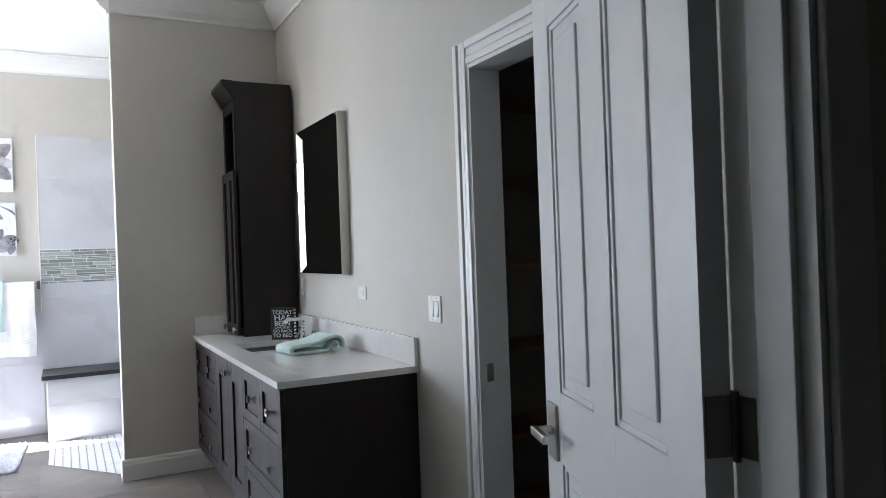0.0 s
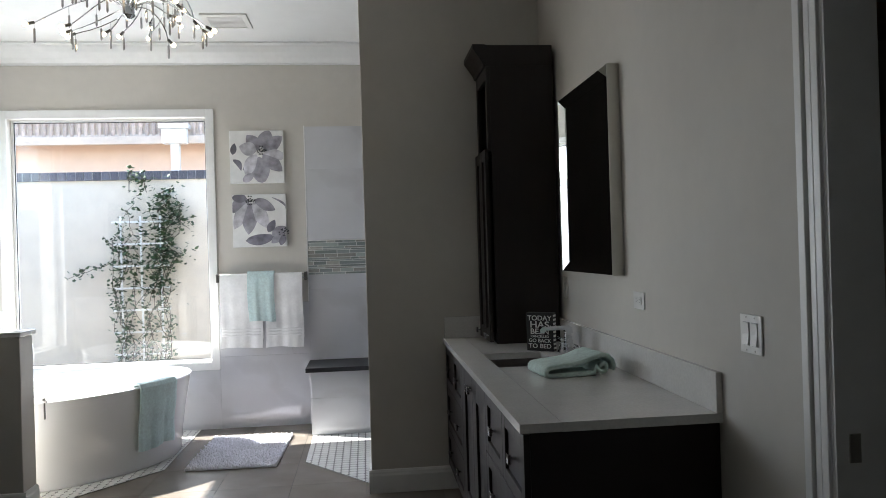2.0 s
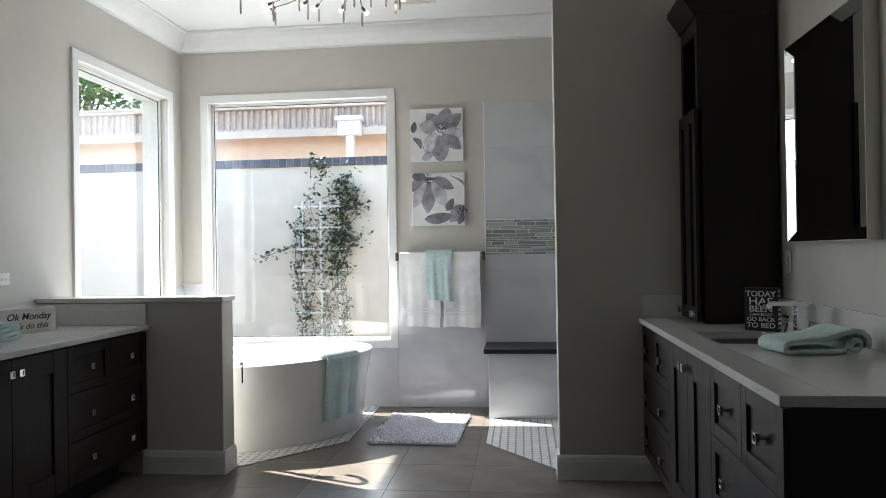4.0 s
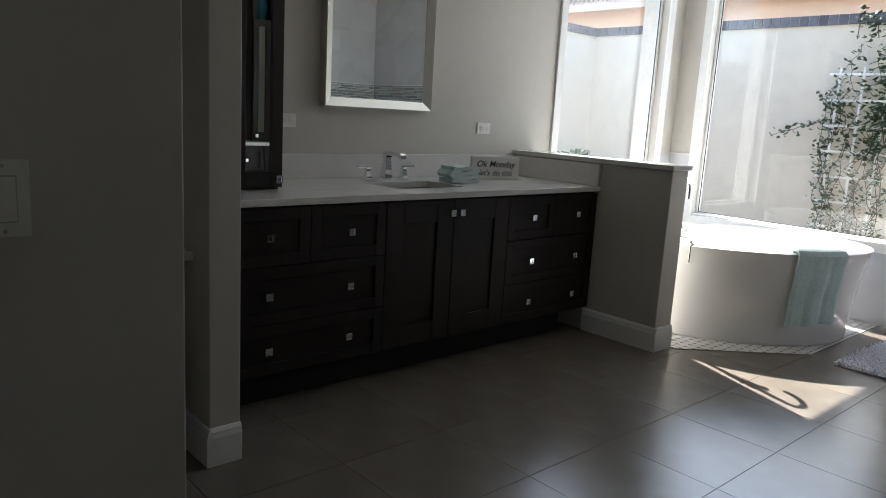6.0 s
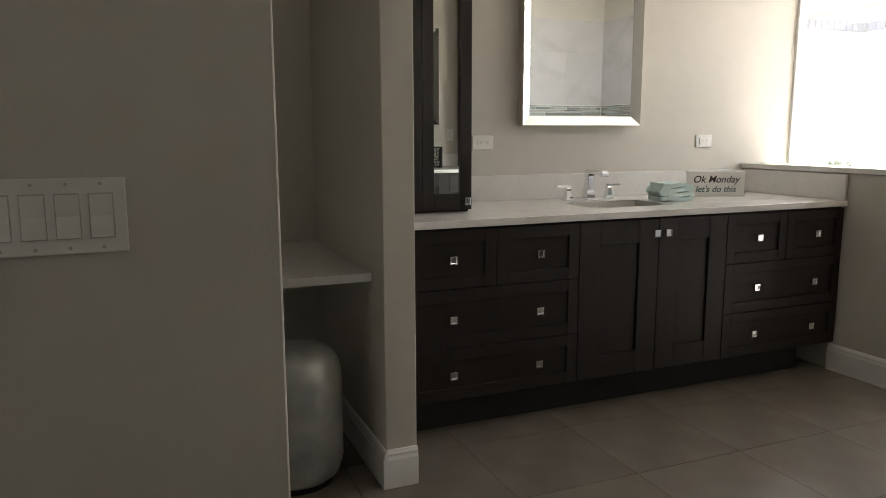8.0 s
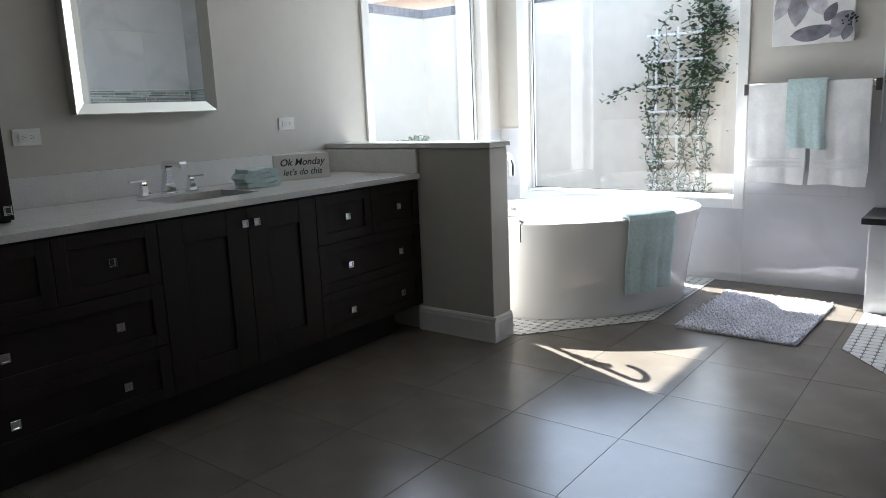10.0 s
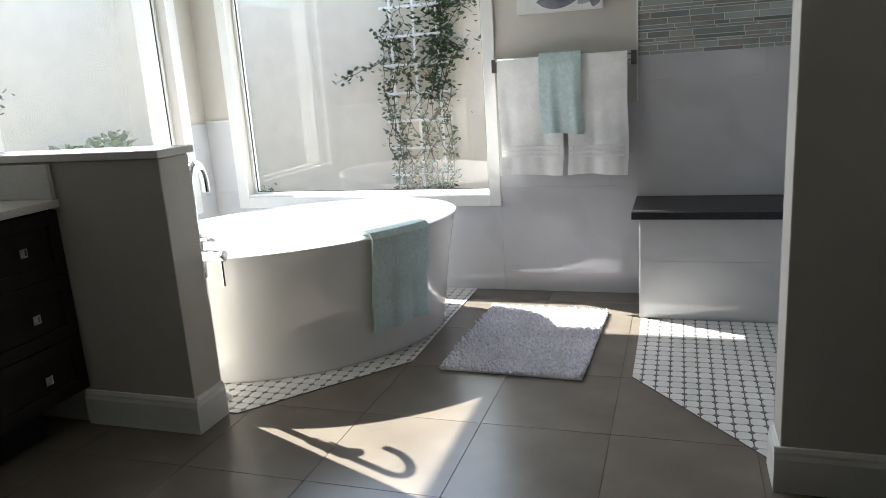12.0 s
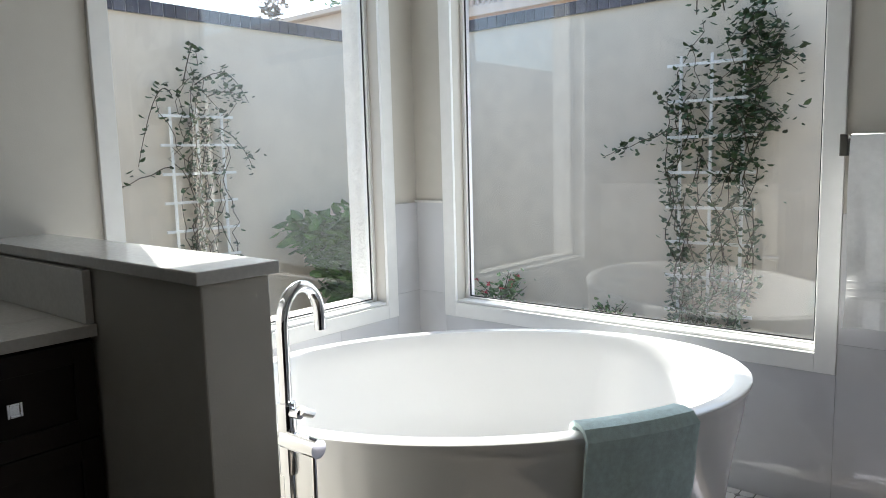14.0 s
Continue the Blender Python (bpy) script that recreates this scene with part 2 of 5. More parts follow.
def mesh_of(name, bm, material, smooth=False):
    me = bpy.data.meshes.new(name)
    bmesh.ops.recalc_face_normals(bm, faces=bm.faces)
    bm.to_mesh(me)
    bm.free()
    me.materials.append(material)
    if smooth:
        me.polygons.foreach_set("use_smooth", [True] * len(me.polygons))
        me.set_sharp_from_angle(angle=radians(40))
    return me


def thing(name, label, category, loc=(0, 0, 0), rz=0, group="", kind=""):
    ob = new(name)
    ob.matrix_basis = pose(*loc, 0, 0, rz)
    return tagged(ob, label, category, group, kind)


def part(name, bm, material, parent, label="", smooth=False):
    ob = new(name, mesh_of(name, bm, material, smooth))
    ob.parent = parent
    if label:
        tagged(ob, label)
    return ob


def solid(name, bm, material, label, category, group="", kind="", smooth=False):
    return tagged(new(name, mesh_of(name, bm, material, smooth)), label, category, group, kind)


def structure(name, bm, material, label, category, smooth=False):
    return solid(name, bm, material, label, category, kind="structure", smooth=smooth)


def shared(name, me, parent, m):
    ob = new(name, me)
    ob.parent = parent
    ob.matrix_basis = m
    return ob


# ---- plan ----
N, W, E, S = 7.30, -2.30, 1.995, 0.90
CEIL = 3.265
STUB_Y, STUB_X = 5.39, 0.88
NX0, NX1, NZ0, NZ1 = -2.045, -0.445, 0.57, 2.655
WY0, WY1 = 5.79, 7.06
PONY_X, PONY_Y0, PONY_Y1 = -1.115, 5.365, 5.53
T, TN = 0.22, 0.115

# ---- structure ----
floor = structure("floor", B(-2.44, 3.5, -1.6, 7.44, -0.115, -0.004), M_GROUT, "large grey-brown porcelain floor tiles with thin dark joints", "floor")
bm = bmesh.new()
box(bm, W - T, NX0, N, N + TN, 0, 3.45)
box(bm, NX1, E + T, N, N + TN, 0, 3.45)
box(bm, NX0, NX1, N, N + TN, 0, NZ0)
box(bm, NX0, NX1, N, N + TN, NZ1, 3.45)
structure("wall_north", bm, M_WALL, "greige painted wall with a tall picture window", "wall")
bm = bmesh.new()
box(bm, W - T, W, 0.6, WY0, 0, 3.45)
box(bm, W - T, W, WY1, N, 0, 3.45)
box(bm, W - T, W, WY0, WY1, 0, NZ0)
box(bm, W - T, W, WY0, WY1, NZ1, 3.45)
structure("wall_west", bm, M_WALL, "greige painted wall behind the dark vanity", "wall")
CY0, CY1, CZ = 1.80, 2.60, 2.17
bm = bmesh.new()
box(bm, E, E + 0.12, S, CY0, 0, 3.45)
box(bm, E, E + 0.12, CY1, N, 0, 3.45)
box(bm, E, E + 0.12, CY0, CY1, CZ, 3.45)
structure("wall_east", bm, M_WALL, "greige painted wall with a closet doorway", "wall")
bm = bmesh.new()
DX0, DX1, DZ = 0.36, 1.456, 2.14
box(bm, -0.3, DX0, S - 0.13, S, 0, 3.45)
box(bm, DX1, E + 0.12, S - 0.13, S, 0, 3.45)
box(bm, DX0, DX1, S - 0.13, S, DZ, 3.45)
structure("wall_south", bm, M_WALL, "painted wall with the entry doorway", "wall")
SW_X, SW_Y = -0.20, 2.265
structure("wall_switch", B(SW_X - 0.13, SW_X, S, SW_Y, 0, CEIL + 0.1, bevel=0.004), M_WALL, "shaded tan wall with a bank of switches", "wall")
structure("wall_niche_south", B(W, SW_X - 0.13, 1.35, 1.47, 0, CEIL + 0.1), M_WALL, "painted wall closing the desk niche", "wall")
structure("wall_stub_west", B(W, -1.28, 2.79, 2.905, 0, CEIL + 0.1, bevel=0.004), M_WALL, "short greige wall between desk niche and vanity", "wall")
structure("wall_stub_east", B(STUB_X, E, STUB_Y, STUB_Y + 0.15, 0, CEIL + 0.1, bevel=0.004), M_WALL, "greige wall between the vanity and the shower", "wall")
structure("wall_pony", B(W, PONY_X, PONY_Y0, PONY_Y1, 0, 1.034, bevel=0.004), M_WALL, "waist-high greige half wall beside the tub", "wall")
structure("pony_cap", B(W, PONY_X + 0.012, PONY_Y0 - 0.015, PONY_Y1 + 0.02, 1.036, 1.064, bevel=0.003), M_QUARTZ, "white quartz cap on the half wall", "cap")
structure("ceiling", B(-3.0, 4.0, -1.6, 7.6, CEIL, CEIL + 0.12), M_CEIL, "smooth white ceiling", "ceiling")
# hall and closet walls; their dimness is in the paint colour
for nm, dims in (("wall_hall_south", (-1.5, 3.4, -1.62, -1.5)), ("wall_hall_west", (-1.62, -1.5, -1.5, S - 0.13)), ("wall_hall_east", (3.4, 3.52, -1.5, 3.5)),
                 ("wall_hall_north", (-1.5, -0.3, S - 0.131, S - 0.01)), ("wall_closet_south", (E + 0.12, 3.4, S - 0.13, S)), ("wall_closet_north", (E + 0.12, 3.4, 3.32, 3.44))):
    structure(nm, B(*dims, 0, 3.3), M_HALLSHADE, "painted wall of the adjoining room, darkened to look unlit", "wall")


def crown_profile(sign, at):
    """Crown moulding outline: out from the wall, up to the ceiling."""
    pts = [(0, 3.085), (0.014, 3.085), (0.018, 3.10), (0.03, 3.112), (0.055, 3.135), (0.085, 3.175), (0.105, 3.21), (0.112, 3.23), (0.13, 3.235), (0.13, 3.249), (0, 3.249)]
    return [(at + sign * u, v + CEIL - 3.25) for u, v in pts]


for nm, axis, sign, at, a, b in (("crown_north", "x", -1, N, W, E), ("crown_west", "y", 1, W, 2.905, N), ("crown_east", "y", -1, E, S, STUB_Y),
                                 ("crown_stub", "x", -1, STUB_Y, STUB_X, E), ("crown_stub_end", "y", -1, STUB_X, STUB_Y, STUB_Y + 0.15), ("crown_stub_shower", "x", 1, STUB_Y + 0.15, STUB_X, E)):
    structure(nm, prism(bmesh.new(), crown_profile(sign, at), axis, a, b), M_TRIM, "white crown moulding under the ceiling", "crown moulding")


def base_profile(sign, at):
    pts = [(0, 0), (0.016, 0), (0.016, 0.105), (0.012, 0.118), (0.012, 0.126), (0.006, 0.138), (0, 0.14)]
    return [(at + sign * u, v) for u, v in pts]


for nm, axis, sign, at, a, b in (("baseboard_stub", "x", -1, STUB_Y, STUB_X - 0.016, 1.46), ("baseboard_stub_end", "y", -1, STUB_X, STUB_Y, STUB_Y + 0.15),
                                 ("baseboard_pony", "x", -1, PONY_Y0, -1.62, PONY_X + 0.016), ("baseboard_pony_end", "y", 1, PONY_X, PONY_Y0, PONY_Y1),
                                 ("baseboard_stub_west", "y", 1, -1.28, 2.79, 2.905), ("baseboard_stub_west_side", "x", -1, 2.79, W, -1.264),
                                 ("baseboard_east", "y", -1, E, CY1 + 0.1, 3.15), ("baseboard_switch", "y", 1, SW_X, S, SW_Y), ("baseboard_niche", "y", 1, W, 1.47, 2.79)):
    structure(nm, prism(bmesh.new(), base_profile(sign, at), axis, a, b), M_TRIM, "tall white moulded baseboard", "baseboard")

# tiled wainscot round the tub and full-height tile in the shower
SHX = 0.385
PROUD = 0.012


def tile_rows(nm, axis, fixed, face, a, b, z0, z1, w, h, label):
    """Marble tiles with fine joints on a wall; each one is a piece of its own."""
    d = math.copysign(PROUD, face - fixed)
    back = bmesh.new()
    lo, hi = sorted((fixed, fixed + d * 0.7))
    if axis == "x":
        box(back, a, b, lo, hi, z0, z1)
    else:
        box(back, lo, hi, a, b, z0, z1)
    holder = structure(nm, back, M_WGROUT, label, "wall tiling")
    z, row = z0, 0
    cache = {}
    while z < z1 - 0.02:
        zt = min(z + h, z1)
        u = a - (w / 2 if row % 2 else 0)
        while u < b - 0.01:
            l, r = max(u, a), min(u + w, b)
            if r - l > 0.02:
                key = (round(r - l, 3), round(zt - z, 3))
                if key not in cache:
                    t = bmesh.new()
                    lo2, hi2 = sorted((0, d))
                    if axis == "x":
                        box(t, 0.0005, key[0] - 0.0005, lo2, hi2, 0.0005, key[1] - 0.0005)
                    else:
                        box(t, lo2, hi2, 0.0005, key[0] - 0.0005, 0.0005, key[1] - 0.0005)
                    cache[key] = mesh_of("marble_tile", t, M_MARBLE)
                shared("marble_tile", cache[key], holder, pose(l, fixed, z) if axis == "x" else pose(fixed, l, z))
            u += w
        z, row = zt, row + 1
    return holder


# ---- windows ----
def window(name, axis, wall, out, a, b, z0, z1, deep, label):
    """Casing, jamb lining, sash frame and one pane. out: the way to the outside, +1 or -1."""
    w = thing(name, label, "window", kind="structure")
    def slab(u0, u1, d0, d1, v0, v1, bevel=0.002):
        p, q = wall + out * d0, wall + out * d1
        p, q = min(p, q), max(p, q)
        return B(u0, u1, p, q, v0, v1, bevel=bevel) if axis == "x" else B(p, q, u0, u1, v0, v1, bevel=bevel)
    c = 0.068
    part("casing", slab(a - c, a, -0.018, 0, z0 - c, z1 + c), M_TRIM, w)
    part("casing", slab(b, b + c, -0.018, 0, z0 - c, z1 + c), M_TRIM, w)
    part("casing", slab(a, b, -0.018, 0, z1, z1 + c), M_TRIM, w)
    part("casing", slab(a, b, -0.018, 0, z0 - c, z0), M_TRIM, w)
    part("window_sill", slab(a + 0.001, b - 0.001, -0.002, 0.062, z0 + 0.001, z0 + 0.012), M_TRIM, w, "white sill")
    f, g0 = 0.02, 0.004
    for u0, u1, v0, v1 in ((a, a + f, z0 + 0.012, z1), (b - f, b, z0 + 0.012, z1), (a + f, b - f, z1 - f, z1), (a + f, b - f, z0 + 0.012, z0 + 0.016 + g0)):
        part("window_frame", slab(u0 + 0.001, u1 - 0.001, 0.062, 0.105, v0 + 0.001, v1 - 0.001, bevel=0.001), M_TRIM, w)
    g = 0.012
    for u0, u1, v0, v1 in ((a, a + g, z0 + 0.001, z1), (b - g, b, z0 + 0.001, z1), (a + g, b - g, z1 - g, z1), (a + g, b - g, z0 + 0.001, z0 + g)):
        part("stucco_reveal", slab(u0 + 0.0005, u1 - 0.0005, 0.107, deep + 0.004, v0, v1, bevel=0), M_REVEAL, w, "rough stucco outer reveal")
    k = 0.005
    for u0, u1, v0, v1 in ((a + f, a + f + k, z0 + 0.02, z1 - f), (b - f - k, b - f, z0 + 0.02, z1 - f), (a + f + k, b - f - k, z1 - f - k, z1 - f), (a + f + k, b - f - k, z0 + 0.02, z0 + 0.02 + k)):
        part("gasket", slab(u0, u1, 0.074, 0.079, v0, v1, bevel=0), M_BLACK, w, "thin dark glazing gasket")
    pane = part("pane", slab(a + f, b - f, 0.080, 0.086, z0 + 0.016 + g0, z1 - f, bevel=0), M_GLASS, w, "clear glass pane")
    pane.visible_shadow = False
    return w


window("window_1", "x", N, 1, NX0, NX1, NZ0, NZ1, TN, "large white-cased picture window above the tub")
window("window_2", "y", W, -1, WY0, WY1, NZ0, NZ1, T, "tall white-cased side window behind the half wall")

# ---- closet doorway ----
cd = thing("door_frame_closet", "white moulded casing round the open closet doorway", "door frame", kind="structure")


def casing_bar(u0, u1, z0, z1, upright):
    """Fluted casing on the east wall between two y, or two z."""
    bm = bmesh.new()
    if upright:
        steps = ((0, 1, 0.014), (0.08, 0.34, 0.022), (0.4, 0.62, 0.019), (0.7, 0.98, 0.026))
        for p, q, d in steps:
            box(bm, E - d, E, u0 + (u1 - u0) * p, u0 + (u1 - u0) * q, z0, z1, bevel=0.002)
    else:
        steps = ((0, 1, 0.014), (0.08, 0.34, 0.022), (0.4, 0.62, 0.019), (0.7, 0.98, 0.026))
        for p, q, d in steps:
            box(bm, E - d, E, u0, u1, z0 + (z1 - z0) * p, z0 + (z1 - z0) * q, bevel=0.002)
    return bm


part("casing", casing_bar(CY1 - 0.01, CY1 + 0.09, 0, CZ + 0.09, True), M_TRIM, cd)
part("casing", casing_bar(CY0 - 0.09, CY0 + 0.01, 0, CZ + 0.09, True), M_TRIM, cd)
part("casing", casing_bar(CY0 + 0.01, CY1 - 0.01, CZ - 0.01, CZ + 0.09, False), M_TRIM, cd)
part("jamb", B(E - 0.012, E + 0.125, CY1 - 0.018, CY1 - 0.001, 0, CZ), M_TRIM, cd)
part("jamb", B(E - 0.012, E + 0.125, CY0 + 0.001, CY0 + 0.018, 0, CZ), M_TRIM, cd)
part("head_jamb", B(E - 0.012, E + 0.125, CY0 + 0.018, CY1 - 0.018, CZ - 0.018, CZ - 0.001), M_TRIM, cd)
part("strike_plate", B(E + 0.02, E + 0.05, CY1 - 0.021, CY1 - 0.0175, 0.93, 1.0, bevel=0.001), M_NICKEL, cd, "satin metal strike plate")
sh = thing("closet_shelves", "dark brown built-in closet shelves in shadow", "shelving")
for z in (0.20, 0.58, 0.98, 1.374, 1.773, 2.171, 2.43):
    part("shelf", B(E + 0.13, 3.39, 2.98, 3.31, z - 0.02, z, bevel=0.002), M_SHELF, sh)
for x in (E + 0.121, 3.372):
    part("side_panel", B(x, x + 0.009, 2.98, 3.31, 0, 2.6), M_SHELF, sh)

# ---- entry door ----
HX, HY, LEAN_DOOR = 1.388, 0.921, -18.7
DW, DT, DH = 0.785, 0.045, 2.10
door = thing("door_1", "white moulded panel door standing open into the bathroom", "door", (HX, HY, 0), LEAN_DOOR, kind="structure")
bm = bmesh.new()
xs = (0.0, DT)
stiles = ((0, 0.115), (DW / 2 - 0.055, DW / 2 + 0.055), (DW - 0.115, DW))
rails = ((0.012, 0.25), (0.93, 1.10), (DH - 0.13, DH))
for a, b in stiles:
    box(bm, 0, DT, a, b, 0.012, DH)
for (a, b), (c, d) in zip(stiles, stiles[1:]):
    for z0, z1 in rails:
        box(bm, 0.0003, DT - 0.0003, b, c, z0, z1)
part("leaf", bm, M_DOOR, door)
for (a, b), (c, d) in zip(stiles, stiles[1:]):
    for (p, q), (r, s) in zip(rails, rails[1:]):
        bm = bmesh.new()
        box(bm, 0.009, DT - 0.009, b, c, q, r)
        for k, (inset, dep) in enumerate(((0.0, 0.004), (0.045, 0.003))):
            if k == 0:
                for u0, u1, v0, v1 in ((b, b + 0.014, q, r), (c - 0.014, c, q, r), (b + 0.014, c - 0.014, q, q + 0.014), (b + 0.014, c - 0.014, r - 0.014, r)):
                    box(bm, dep, DT - dep, u0, u1, v0, v1, bevel=0.003)
            else:
                box(bm, dep, DT - dep, b + inset, c - inset, q + inset, r - inset, bevel=0.0028)
        part("panel", bm, M_DOOR, door)
bm = bmesh.new()
box(bm, -0.008, 0.001, DW - 0.095, DW - 0.028, 0.93, 1.065, bevel=0.003)
plate = part("lock_plate", bm, M_NICKEL, door, "satin nickel lever set with square plate")
bm = bmesh.new()
tube(bm, [(0, DW - 0.062, 1.0), (-0.045, DW - 0.062, 1.0)], 0.012, 12)
box(bm, -0.058, -0.040, DW - 0.155, DW - 0.048, 0.989, 1.011, bevel=0.004)
part("lever", bm, M_NICKEL, plate)
for z in (0.28, 1.175, 1.88):
    bm = bmesh.new()
    box(bm, 0.004, DT, -0.0025, 0.0005, z - 0.045, z + 0.045, bevel=0.001)
    tube(bm, [(DT + 0.004, -0.004, z - 0.052), (DT + 0.004, -0.004, z + 0.052)], 0.006, 10)
    part("hinge", bm, M_BRONZE, door, "dark metal hinge")
df = thing("door_frame_entry", "painted jamb and casing of the entry doorway", "door frame", kind="structure")
y0, y1 = S - 0.135, S + 0.005
for x0, x1, s in ((DX1 - 0.018, DX1 - 0.001, -1), (DX0 + 0.001, DX0 + 0.018, 1)):
    part("jamb", B(x0, x1, y0, y1, 0, DZ), M_TRIM, df)
    xm = x0 if s < 0 else x1
    part("stop", B(min(xm, xm + s * 0.012), max(xm, xm + s * 0.012), y0 + 0.03, y1 - 0.05, 0, DZ - 0.018, bevel=0.002), M_TRIM, df)
    xc = (DX1 - 0.006, DX1 + 0.085) if s < 0 else (DX0 - 0.085, DX0 + 0.006)
    for ya, yb in ((y0 - 0.015, y0), (y1, y1 + 0.015)):
        part("casing", B(*xc, ya, yb, 0, DZ + 0.08, bevel=0.004), M_TRIM, df)
part("head_jamb", B(DX0 + 0.018, DX1 - 0.018, y0, y1, DZ - 0.018, DZ - 0.001), M_TRIM, df)
part("hinge_leaf", B(DX1 - 0.0195, DX1 - 0.0175, S - 0.032, S + 0.004, 1.13, 1.22, bevel=0.0008), M_BRONZE, df, "dark metal hinge leaf")


# ---- vanities ----
def knob(bm, y, z, x=0.0):
    tube(bm, [(x, y, z), (x + 0.022, y, z)], 0.006, 8)
    k, i = 0.0165, 0.0105
    box(bm, x + 0.020, x + 0.027, y - i, y + i, z - i, z + i)
    for y0, y1, z0, z1 in ((-k, -i, -k, k), (i, k, -k, k), (-i, i, -k, -i), (-i, i, i, k)):
        box(bm, x + 0.019, x + 0.031, y + y0, y + y1, z + z0, z + z1, bevel=0.0012)
    return bm


def front(name, y0, y1, z0, z1, parent, knobs, face, stile=0.05):
    """A shaker front with a sunk panel, on the plane x = face; its knobs are parts of it."""
    bm = bmesh.new()
    a, b, c, d = y0 + 0.0015, y1 - 0.0015, z0 + 0.0015, z1 - 0.0015
    s = min(stile, (d - c) * 0.27)
    box(bm, face, face + 0.020, a, a + stile, c, d, bevel=0.0015)
    box(bm, face, face + 0.020, b - stile, b, c, d, bevel=0.0015)
    box(bm, face, face + 0.0197, a + stile, b - stile, c, c + s, bevel=0.0015)
    box(bm, face, face + 0.0197, a + stile, b - stile, d - s, d, bevel=0.0015)
    box(bm, face, face + 0.009, a + stile, b - stile, c + s, d - s)
    f = part(name, bm, M_WOOD, parent)
    for y, z in knobs:
        part("knob", knob(bmesh.new(), y, z, face + 0.009 if name == "drawer" else face + 0.02), M_CHROME, f, "square polished knob")
    return f


def vanity(name, label, loc, rz, length, cuts):
    """Local x points out of the wall, local y runs along it."""
    depth = cuts["depth"]
    v = thing(name, label, "vanity cabinet", loc, rz)
    up = cuts["lift"]
    part("carcass", B(0.004, depth - 0.02, 0.003, length - 0.003, 0.15, 0.868 + up), M_WOOD, v)
    part("toe_kick", B(0.004, depth - 0.11, 0.01, length - cuts["toe"], 0.0, 0.15), M_DARK, v, "black recessed toe kick")
    face = depth - 0.02
    a, b, mid = cuts["left"], cuts["right"], cuts["mid"]
    zs = (0.155, 0.375 + up * 0.4, 0.62 + up * 0.7, 0.862 + up)
    for y0, y1 in ((cuts["first"], a), (b, length - 0.004)):
        w = y1 - y0
        k0, k1 = y0 + w * 0.25, y1 - w * 0.25
        ym = (y0 + y1) / 2
        front("drawer", y0, ym, zs[2], zs[3], v, [(k0, (zs[2] + zs[3]) / 2)], face)
        front("drawer", ym, y1, zs[2], zs[3], v, [(k1, (zs[2] + zs[3]) / 2)], face)
        for z0, z1 in ((zs[1], zs[2]), (zs[0], zs[1])):
            front("drawer", y0, y1, z0, z1, v, [(k0, (z0 + z1) / 2), (k1, (z0 + z1) / 2)], face)
    front("door", a, mid, zs[0], zs[3], v, [(mid - 0.031, 0.797 + up)], face, 0.105)
    front("door", mid, b, zs[0], zs[3], v, [(mid + 0.031, 0.797 + up)], face, 0.105)
    return v


VW0, VW1 = 2.91, 5.36
vanity("vanity_cabinet", "dark espresso vanity cabinet with shaker drawers and doors", (W, VW0, 0), 0, VW1 - VW0,
       {"depth": 0.71, "left": 0.862, "right": 1.68, "mid": 1.282, "toe": 0.14, "first": 0.068, "lift": 0.0})
VE0, VE1 = 3.17, STUB_Y - 0.004
LE = VE1 - VE0
vanity("vanity_cabinet", "dark espresso vanity cabinet with an exposed side panel", (E, VE1, 0.0), 180, LE,
       {"depth": 0.642, "left": 0.74, "right": LE - 0.74, "mid": LE / 2, "toe": 0.01, "first": 0.004, "lift": 0.023})


def counter(name, label, loc, rz, length, depth, sink_y, end_splash):
    """Quartz slab with a sink cut out, a back splash and a side splash."""
    c = thing(name, label, "countertop", loc, rz)
    bm = bmesh.new()
    y0, y1 = sink_y - 0.22, sink_y + 0.22
    x0, x1 = depth * 0.34, depth * 0.34 + 0.30
    box(bm, 0, x0, 0, length, 0.87, 0.90)
    box(bm, x1, depth, 0, length, 0.87, 0.90, bevel=0.002)
    box(bm, x0, x1, 0, y0, 0.87, 0.90)
    box(bm, x0, x1, y1, length, 0.87, 0.90)
    part("slab", bm, M_QUARTZ, c)
    part("backsplash", B(0.001, 0.021, 0.001, length, 0.9005, 1.03, bevel=0.0015), M_QUARTZ, c)
    if end_splash == "high":
        part("side_splash", B(0.022, depth - 0.01, length - 0.021, length - 0.001, 0.9005, 1.03, bevel=0.0015), M_QUARTZ, c)
    else:
        part("side_splash", B(0.022, depth - 0.01, 0.001, 0.021, 0.9005, 1.03, bevel=0.0015), M_QUARTZ, c)
    s = bmesh.new()
    for p in ((x0 - 0.008, x0 + 0.004, y0 - 0.008, y1 + 0.008), (x1 - 0.004, x1 + 0.008, y0 - 0.008, y1 + 0.008)):
        box(s, *p, 0.755, 0.869, bevel=0.002)
    for p in ((x0 + 0.004, x1 - 0.004, y0 - 0.008, y0 + 0.004), (x0 + 0.004, x1 - 0.004, y1 - 0.004, y1 + 0.008)):
        box(s, *p, 0.755, 0.869, bevel=0.002)
    box(s, x0, x1, y0, y1, 0.745, 0.757)
    sink = part("sink", s, M_CERAMIC, c, "white undermount rectangular sink")
    part("drain", lathe(bmesh.new(), [(0.02, 0.757), (0.022, 0.760), (0.0, 0.761)], (x0 + x1) / 2, sink_y, 16), M_CHROME, sink)
    return c


counter("countertop", "white quartz countertop with backsplash and undermount sink", (W, VW0, 0), 0, VW1 - VW0, 0.725, 1.275, "high")
counter("countertop", "white quartz countertop with backsplash and undermount sink", (E, VE1, 0.023), 180, LE + 0.015, 0.657, 0.95, "low")


